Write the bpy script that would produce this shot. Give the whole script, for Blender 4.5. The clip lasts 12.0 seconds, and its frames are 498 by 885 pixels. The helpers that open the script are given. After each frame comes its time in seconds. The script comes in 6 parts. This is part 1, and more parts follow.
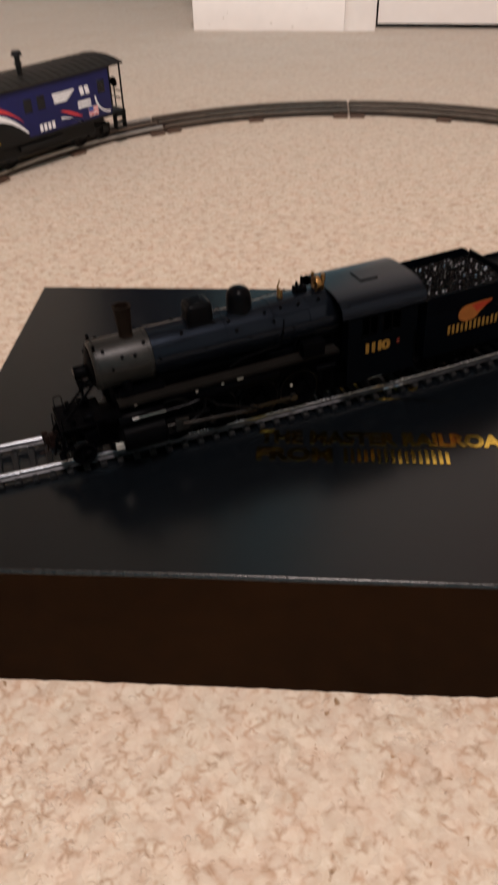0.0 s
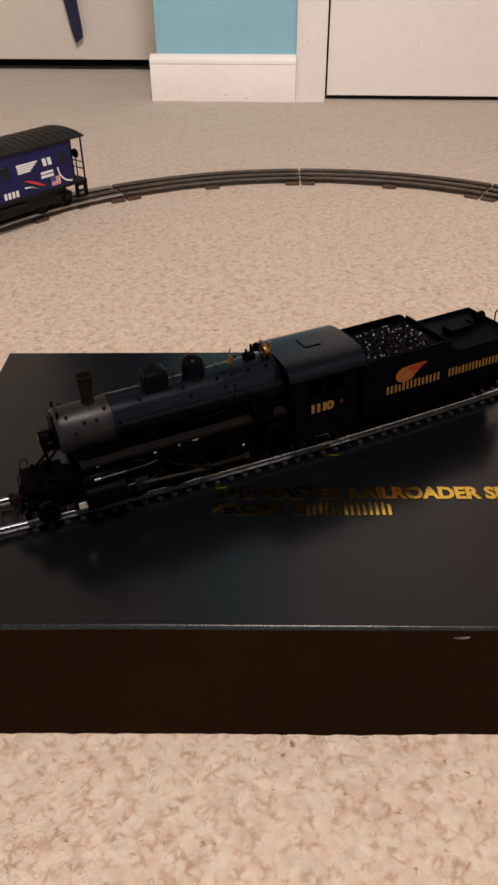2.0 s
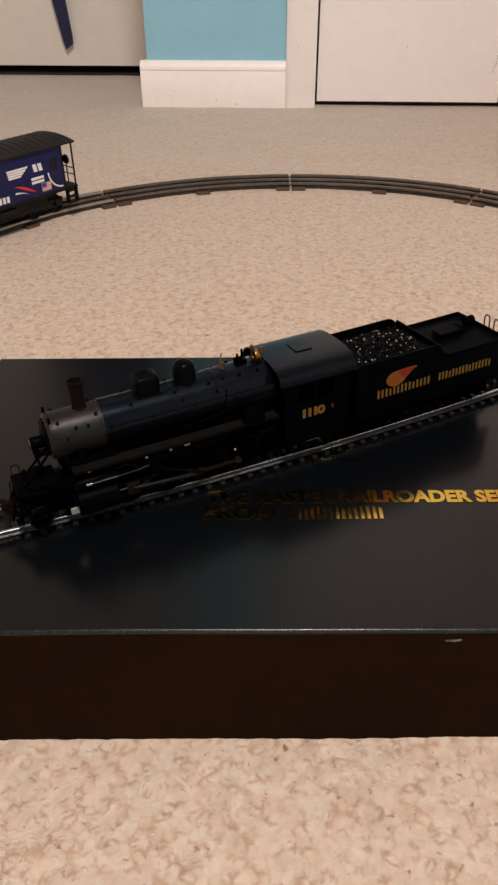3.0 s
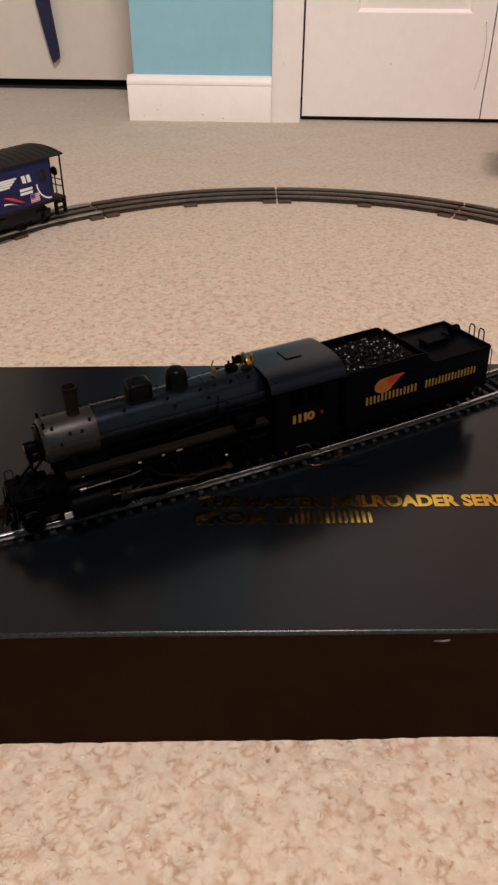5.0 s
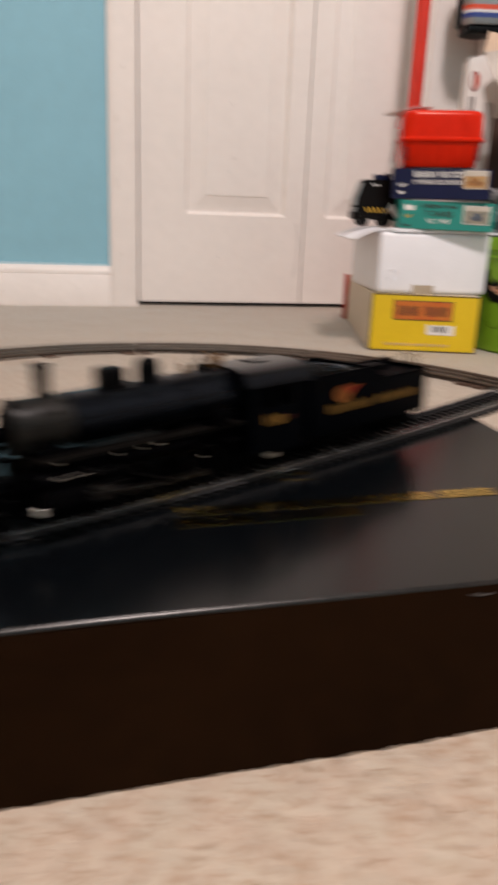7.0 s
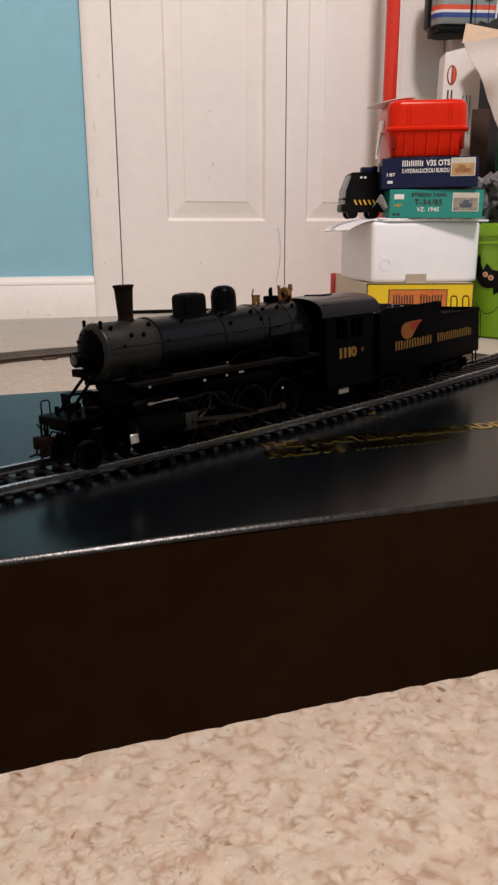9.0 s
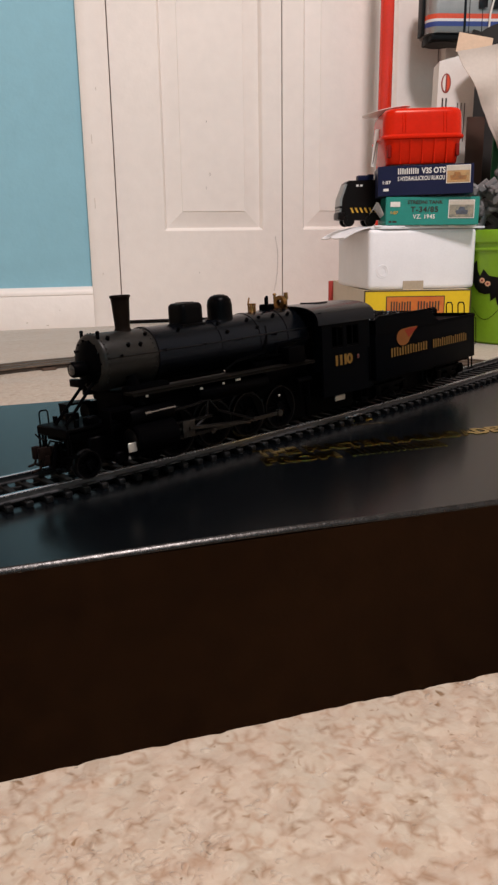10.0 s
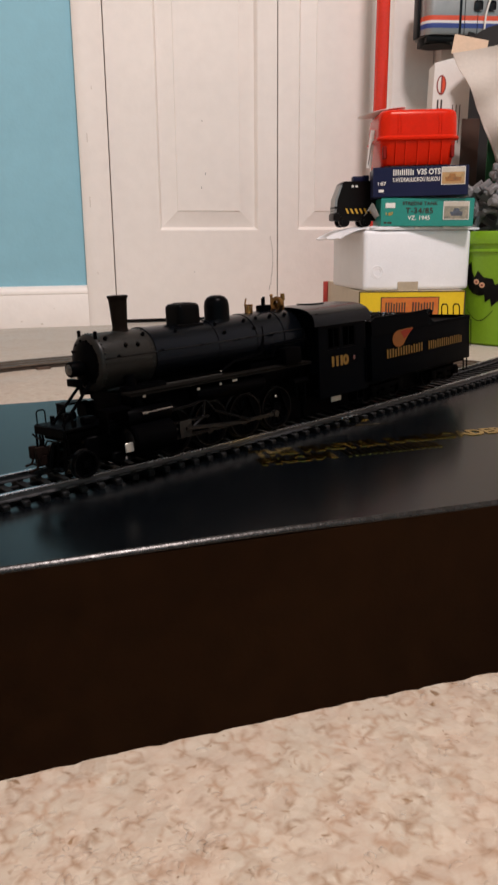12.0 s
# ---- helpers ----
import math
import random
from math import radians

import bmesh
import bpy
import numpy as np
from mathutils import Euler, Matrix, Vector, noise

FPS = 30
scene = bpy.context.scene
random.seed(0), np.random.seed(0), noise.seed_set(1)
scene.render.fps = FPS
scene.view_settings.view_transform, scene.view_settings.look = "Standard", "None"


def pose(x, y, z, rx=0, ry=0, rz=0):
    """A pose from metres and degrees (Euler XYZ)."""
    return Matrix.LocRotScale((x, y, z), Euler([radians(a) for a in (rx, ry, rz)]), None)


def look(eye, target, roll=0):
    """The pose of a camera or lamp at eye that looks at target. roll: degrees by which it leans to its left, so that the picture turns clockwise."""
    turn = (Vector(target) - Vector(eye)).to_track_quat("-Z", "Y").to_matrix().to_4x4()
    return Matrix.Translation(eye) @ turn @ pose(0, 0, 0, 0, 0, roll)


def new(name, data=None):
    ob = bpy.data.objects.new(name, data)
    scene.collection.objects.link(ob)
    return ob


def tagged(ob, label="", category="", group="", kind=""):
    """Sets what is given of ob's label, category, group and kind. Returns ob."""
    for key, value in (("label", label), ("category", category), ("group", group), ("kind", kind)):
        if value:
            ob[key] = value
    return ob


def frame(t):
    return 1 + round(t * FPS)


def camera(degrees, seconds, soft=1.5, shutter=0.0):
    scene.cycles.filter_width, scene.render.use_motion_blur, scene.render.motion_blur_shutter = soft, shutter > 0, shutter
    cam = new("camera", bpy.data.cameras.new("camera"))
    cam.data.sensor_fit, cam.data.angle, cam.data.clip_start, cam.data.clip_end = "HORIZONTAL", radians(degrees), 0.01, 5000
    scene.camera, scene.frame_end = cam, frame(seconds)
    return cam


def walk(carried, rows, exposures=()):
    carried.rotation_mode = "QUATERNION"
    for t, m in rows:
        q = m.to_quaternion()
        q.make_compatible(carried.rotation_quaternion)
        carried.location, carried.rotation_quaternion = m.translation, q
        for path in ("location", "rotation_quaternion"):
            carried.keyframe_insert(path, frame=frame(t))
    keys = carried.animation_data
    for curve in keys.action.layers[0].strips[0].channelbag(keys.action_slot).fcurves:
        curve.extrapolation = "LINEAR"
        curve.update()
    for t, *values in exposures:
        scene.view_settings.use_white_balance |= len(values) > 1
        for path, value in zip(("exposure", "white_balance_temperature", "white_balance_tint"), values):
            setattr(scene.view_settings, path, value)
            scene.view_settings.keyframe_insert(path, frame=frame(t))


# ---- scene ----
import itertools

# ---------------------------------------------------------------- camera
cam = camera(36.39, 12.0, soft=2.5, shutter=0.9)
ROWS = [
    (0, 0.1578, -0.1538, 0.2423, 4.23, -39.31, -1.48),
    (0.5, 0.1577, -0.1632, 0.2531, 4.04, -36.68, -1.90),
    (1, 0.1632, -0.1677, 0.2561, 2.10, -35.99, -1.59),
    (1.5, 0.1654, -0.1659, 0.2555, 0.78, -36.20, -0.88),
    (2, 0.1631, -0.1680, 0.2571, 0.89, -35.58, -0.63),
    (2.5, 0.1641, -0.1676, 0.2576, 0.55, -35.35, -0.78),
    (4.5, 0.1591, -0.1748, 0.2565, -1.00, -34.47, 0.53),
    (5, 0.1606, -0.1743, 0.2579, -1.26, -34.28, 0.25),
    (5.5, 0.1608, -0.1739, 0.2577, -1.50, -34.18, 0.28),
    (5.9, 0.1613, -0.1737, 0.2483, -1.27, -35.79, -1.26),
    (5.96, 0.1642, -0.1732, 0.2440, -1.74, -35.26, -0.61),
    (6, 0.1648, -0.1731, 0.2432, -1.84, -35.16, -0.48),
    (6.04, 0.1653, -0.1730, 0.2425, -1.93, -35.07, -0.37),
    (6.2, 0.1710, -0.1632, 0.2243, -5.02, -35.25, 0.76),
    (6.4, 0.1559, -0.1570, 0.1933, -7.38, -27.56, -0.51),
    (6.5, 0.1454, -0.1598, 0.1822, -9.17, -25.29, 0.24),
    (6.6, 0.1354, -0.1589, 0.1706, -13.73, -25.58, 3.65),
    (6.7, 0.1283, -0.1725, 0.1681, -18.70, -22.74, 4.53),
    (6.9, 0.1114, -0.1782, 0.1643, -17.83, -21.00, 4.15),
    (7, 0.0972, -0.1858, 0.1681, -16.13, -17.27, 2.24),
    (7.2, 0.0628, -0.1710, 0.1456, -15.18, -17.42, 1.95),
    (7.4, 0.0582, -0.1671, 0.1302, -18.66, -16.75, -1.17),
    (7.5, 0.0578, -0.1744, 0.1314, -17.64, -14.47, -0.76),
    (7.6, 0.0564, -0.1735, 0.1314, -18.40, -14.08, -0.95),
    (7.7, 0.0570, -0.1730, 0.1317, -19.08, -15.14, 0.26),
    (9.3, 0.0578, -0.1727, 0.1304, -18.50, -15.38, -0.20),
    (9.5, 0.0566, -0.1774, 0.1314, -18.54, -13.47, -0.49),
    (10, 0.0583, -0.1748, 0.1307, -18.51, -14.75, -0.81),
    (10.5, 0.0581, -0.1751, 0.1308, -18.63, -14.31, -0.72),
    (11, 0.0577, -0.1744, 0.1306, -18.69, -14.76, -0.48),
    (11.5, 0.0575, -0.1763, 0.1310, -18.80, -13.93, -0.77),
    (12, 0.0571, -0.1752, 0.1312, -19.01, -14.78, -0.44),
]
walk(cam, [(t, pose(x, y, z, 90 + pitch, 0, yaw) @ pose(0, 0, 0, 0, 0, roll)) for t, x, y, z, yaw, pitch, roll in ROWS],
     exposures=[(0.0, 0.14, 6280, 10), (1.0, 0.12, 6380, 10), (2.5, 0.09, 6380, 10), (6.2, 0.04, 6420, 10), (7.4, 0.0, 6150, 9), (12.0, 0.0, 6170, 9)])

# ---------------------------------------------------------------- places
BX0, BX1 = 0.0282, 0.3351                                   # ends of the black box
LID = pose(0, 0.0057, 0.0549, 1.04, 0, 0)                   # the lid slopes down to its front edge: y up the slope, z off the lid
LID_D = 0.1885                                              # depth of the lid
WALL = pose(0, 1.1307, 0, 0, 0, -4.65)                      # x along the far wall, y into it
TRACK = LID @ pose(0.0990, 0.0674, 0, 0, 0, 25.89)          # x along the small track, z from the box lid
LEAN = pose(0, -0.0021, 0.0047, -4.2, 0, 0) @ pose(0, 0, -0.0047)    # the engine leans back a little on its track
LOCO = TRACK @ LEAN
TENDER = TRACK @ LEAN @ pose(0.114, 0, 0.0006, 0, -0.9, 0) @ pose(-0.114, 0, 0)
PILE = pose(0.5026, 0.6910, 0, 0, 0, -17.0)                # x along the front of the stacked boxes
RING = Vector((0.207, 0.333, 0.0))                          # middle of the toy track's circle
RING_R = 0.375

# ---------------------------------------------------------------- light
world = bpy.data.worlds.new("room_dim")
world.use_nodes = True
world.node_tree.nodes["Background"].inputs[0].default_value = (0.9, 0.85, 0.8, 1)
world.node_tree.nodes["Background"].inputs[1].default_value = 0.02
scene.world = world
bulb = bpy.data.lights.new("ceiling_bulb", "AREA")
bulb.shape, bulb.size, bulb.energy, bulb.color = "DISK", 0.46, 67, (1.0, 0.832, 0.785)
lamp = new("ceiling_bulb", bulb)
lamp.matrix_world = look((0.36, -0.75, 2.30), (0.36, -0.75, 0))

# ---------------------------------------------------------------- materials
def mat(name, base, rough=0.5, metal=0.0, spec=0.5, vary=0.12, scale=40.0, bump=0.0, bump_scale=200.0, second=None, coat=0.0, rough_vary=0.1, stretch=(1, 1, 1), gloss_tint=None):
    """A surface with two scales of variation in colour and gloss, and a fine relief."""
    m = bpy.data.materials.new(name)
    m.use_nodes = True
    nt = m.node_tree
    b = nt.nodes["Principled BSDF"]
    b.inputs["Roughness"].default_value, b.inputs["Metallic"].default_value = rough, metal
    b.inputs["Specular IOR Level"].default_value = spec
    b.inputs["Coat Weight"].default_value = coat
    if gloss_tint:
        b.inputs["Specular Tint"].default_value = (*gloss_tint, 1)
    tc = nt.nodes.new("ShaderNodeTexCoord")
    mp = nt.nodes.new("ShaderNodeMapping")
    mp.inputs["Scale"].default_value = stretch
    nt.links.new(tc.outputs["Object"], mp.inputs["Vector"])
    big, fine = nt.nodes.new("ShaderNodeTexNoise"), nt.nodes.new("ShaderNodeTexNoise")
    big.inputs["Scale"].default_value, fine.inputs["Scale"].default_value = scale, scale * 9
    big.inputs["Detail"].default_value = fine.inputs["Detail"].default_value = 4
    for n in (big, fine):
        nt.links.new(mp.outputs["Vector"], n.inputs["Vector"])
    add = nt.nodes.new("ShaderNodeMath")
    add.operation = "MULTIPLY_ADD"
    add.inputs[1].default_value = 0.45
    nt.links.new(fine.outputs["Fac"], add.inputs[0])
    half = nt.nodes.new("ShaderNodeMath")
    half.operation = "MULTIPLY"
    half.inputs[1].default_value = 0.55
    nt.links.new(big.outputs["Fac"], half.inputs[0])
    nt.links.new(half.outputs[0], add.inputs[2])
    ramp = nt.nodes.new("ShaderNodeValToRGB")
    lo = second or [c * (1 - vary) for c in base]
    hi = [min(1, c * (1 + vary)) for c in base] if second is None else base
    ramp.color_ramp.elements[0].position, ramp.color_ramp.elements[1].position = 0.36, 0.64
    ramp.color_ramp.elements[0].color, ramp.color_ramp.elements[1].color = (*lo, 1), (*hi, 1)
    nt.links.new(add.outputs[0], ramp.inputs[0])
    nt.links.new(ramp.outputs[0], b.inputs["Base Color"])
    rr = nt.nodes.new("ShaderNodeMapRange")
    rr.inputs["To Min"].default_value, rr.inputs["To Max"].default_value = rough * (1 - rough_vary), min(1, rough * (1 + rough_vary))
    rr.inputs["From Min"].default_value, rr.inputs["From Max"].default_value = 0.35, 0.65
    nt.links.new(add.outputs[0], rr.inputs["Value"])
    nt.links.new(rr.outputs[0], b.inputs["Roughness"])
    if bump:
        bn = nt.nodes.new("ShaderNodeTexNoise")
        bn.inputs["Scale"].default_value = bump_scale
        bn.inputs["Detail"].default_value = 3
        nt.links.new(mp.outputs["Vector"], bn.inputs["Vector"])
        bp = nt.nodes.new("ShaderNodeBump")
        bp.inputs["Strength"].default_value, bp.inputs["Distance"].default_value = 1.0, bump
        nt.links.new(bn.outputs["Fac"], bp.inputs["Height"])
        nt.links.new(bp.outputs[0], b.inputs["Normal"])
    return m


def carpet_mat():
    m = bpy.data.materials.new("carpet_pile")
    m.use_nodes = True
    nt = m.node_tree
    b = nt.nodes["Principled BSDF"]
    b.inputs["Roughness"].default_value = 0.95
    b.inputs["Specular IOR Level"].default_value = 0.1
    b.inputs["Sheen Weight"].default_value = 1.0
    b.inputs["Sheen Roughness"].default_value = 0.31
    b.inputs["Sheen Tint"].default_value = (0.90, 0.97, 1.0, 1)
    tc = nt.nodes.new("ShaderNodeTexCoord")

    def noise_ramp(scale, detail, p0, p1, c0, c1, distortion=0.0):
        n = nt.nodes.new("ShaderNodeTexNoise")
        n.inputs["Scale"].default_value, n.inputs["Detail"].default_value, n.inputs["Distortion"].default_value = scale, detail, distortion
        nt.links.new(tc.outputs["Object"], n.inputs["Vector"])
        r = nt.nodes.new("ShaderNodeValToRGB")
        r.color_ramp.elements[0].position, r.color_ramp.elements[1].position = p0, p1
        r.color_ramp.elements[0].color, r.color_ramp.elements[1].color = c0, c1
        nt.links.new(n.outputs["Fac"], r.inputs[0])
        return r.outputs[0]

    def mix(a, c, fac):
        x = nt.nodes.new("ShaderNodeMix")
        x.data_type = "RGBA"
        nt.links.new(fac, x.inputs["Factor"])
        nt.links.new(a, x.inputs["A"])
        nt.links.new(c, x.inputs["B"])
        return x.outputs["Result"]

    base = noise_ramp(200, 3, 0.32, 0.68, (0.440, 0.366, 0.280, 1), (0.500, 0.436, 0.350, 1), 0.2)
    rose = noise_ramp(160, 3, 0.36, 0.64, (0.438, 0.326, 0.244, 1), (0.498, 0.415, 0.332, 1), 0.2)
    mild = noise_ramp(60, 3, 0.38, 0.62, (0.0, 0.0, 0.0, 1), (0.60, 0.60, 0.60, 1), 0.2)
    brown = noise_ramp(700, 2, 0.3, 0.7, (0.13, 0.072, 0.030, 1), (0.26, 0.155, 0.08, 1))
    fleck = noise_ramp(300, 1, 0.69, 0.80, (0, 0, 0, 1), (0.9, 0.9, 0.9, 1), 0.6)
    # shade in the clefts between curled loops, painted brown: broken outlines of uneven cells
    warp = nt.nodes.new("ShaderNodeTexNoise")
    warp.inputs["Scale"].default_value, warp.inputs["Detail"].default_value = 210, 2
    nt.links.new(tc.outputs["Object"], warp.inputs["Vector"])
    push = nt.nodes.new("ShaderNodeVectorMath")
    push.operation = "MULTIPLY_ADD"
    push.inputs[1].default_value = (0.004, 0.004, 0.0)
    nt.links.new(warp.outputs["Color"], push.inputs[0])
    nt.links.new(tc.outputs["Object"], push.inputs[2])
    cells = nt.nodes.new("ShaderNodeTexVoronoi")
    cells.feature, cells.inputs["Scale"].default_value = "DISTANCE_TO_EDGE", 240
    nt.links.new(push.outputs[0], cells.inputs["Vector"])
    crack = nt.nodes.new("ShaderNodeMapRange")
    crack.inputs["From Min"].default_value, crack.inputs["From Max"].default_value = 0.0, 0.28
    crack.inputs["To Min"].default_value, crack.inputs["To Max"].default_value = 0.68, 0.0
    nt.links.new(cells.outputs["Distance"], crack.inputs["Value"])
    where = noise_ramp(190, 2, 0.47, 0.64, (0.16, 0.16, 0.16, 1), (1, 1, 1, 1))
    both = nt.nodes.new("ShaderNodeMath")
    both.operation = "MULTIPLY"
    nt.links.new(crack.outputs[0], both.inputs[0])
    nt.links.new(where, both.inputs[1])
    cleft_shade = noise_ramp(90, 2, 0.35, 0.65, (0.20, 0.112, 0.055, 1), (0.33, 0.20, 0.120, 1))
    loops = nt.nodes.new("ShaderNodeTexVoronoi")
    loops.feature, loops.inputs["Scale"].default_value = "F1", 200
    nt.links.new(push.outputs[0], loops.inputs["Vector"])
    tone = nt.nodes.new("ShaderNodeMapRange")
    tone.inputs["To Min"].default_value, tone.inputs["To Max"].default_value = 0.90, 1.06
    nt.links.new(loops.outputs["Color"], tone.inputs["Value"])
    wool = nt.nodes.new("ShaderNodeVectorMath")
    wool.operation = "SCALE"
    nt.links.new(mix(base, rose, mild), wool.inputs[0])
    nt.links.new(tone.outputs[0], wool.inputs["Scale"])
    col = mix(mix(wool.outputs[0], cleft_shade, both.outputs[0]), brown, fleck)
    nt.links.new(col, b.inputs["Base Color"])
    n = nt.nodes.new("ShaderNodeTexNoise")
    n.inputs["Scale"].default_value, n.inputs["Detail"].default_value, n.inputs["Distortion"].default_value = 420, 3, 0.3
    nt.links.new(tc.outputs["Object"], n.inputs["Vector"])
    bp = nt.nodes.new("ShaderNodeBump")
    bp.inputs["Strength"].default_value, bp.inputs["Distance"].default_value = 0.28, 0.0012
    nt.links.new(n.outputs["Fac"], bp.inputs["Height"])
    nt.links.new(bp.outputs[0], b.inputs["Normal"])
    return m


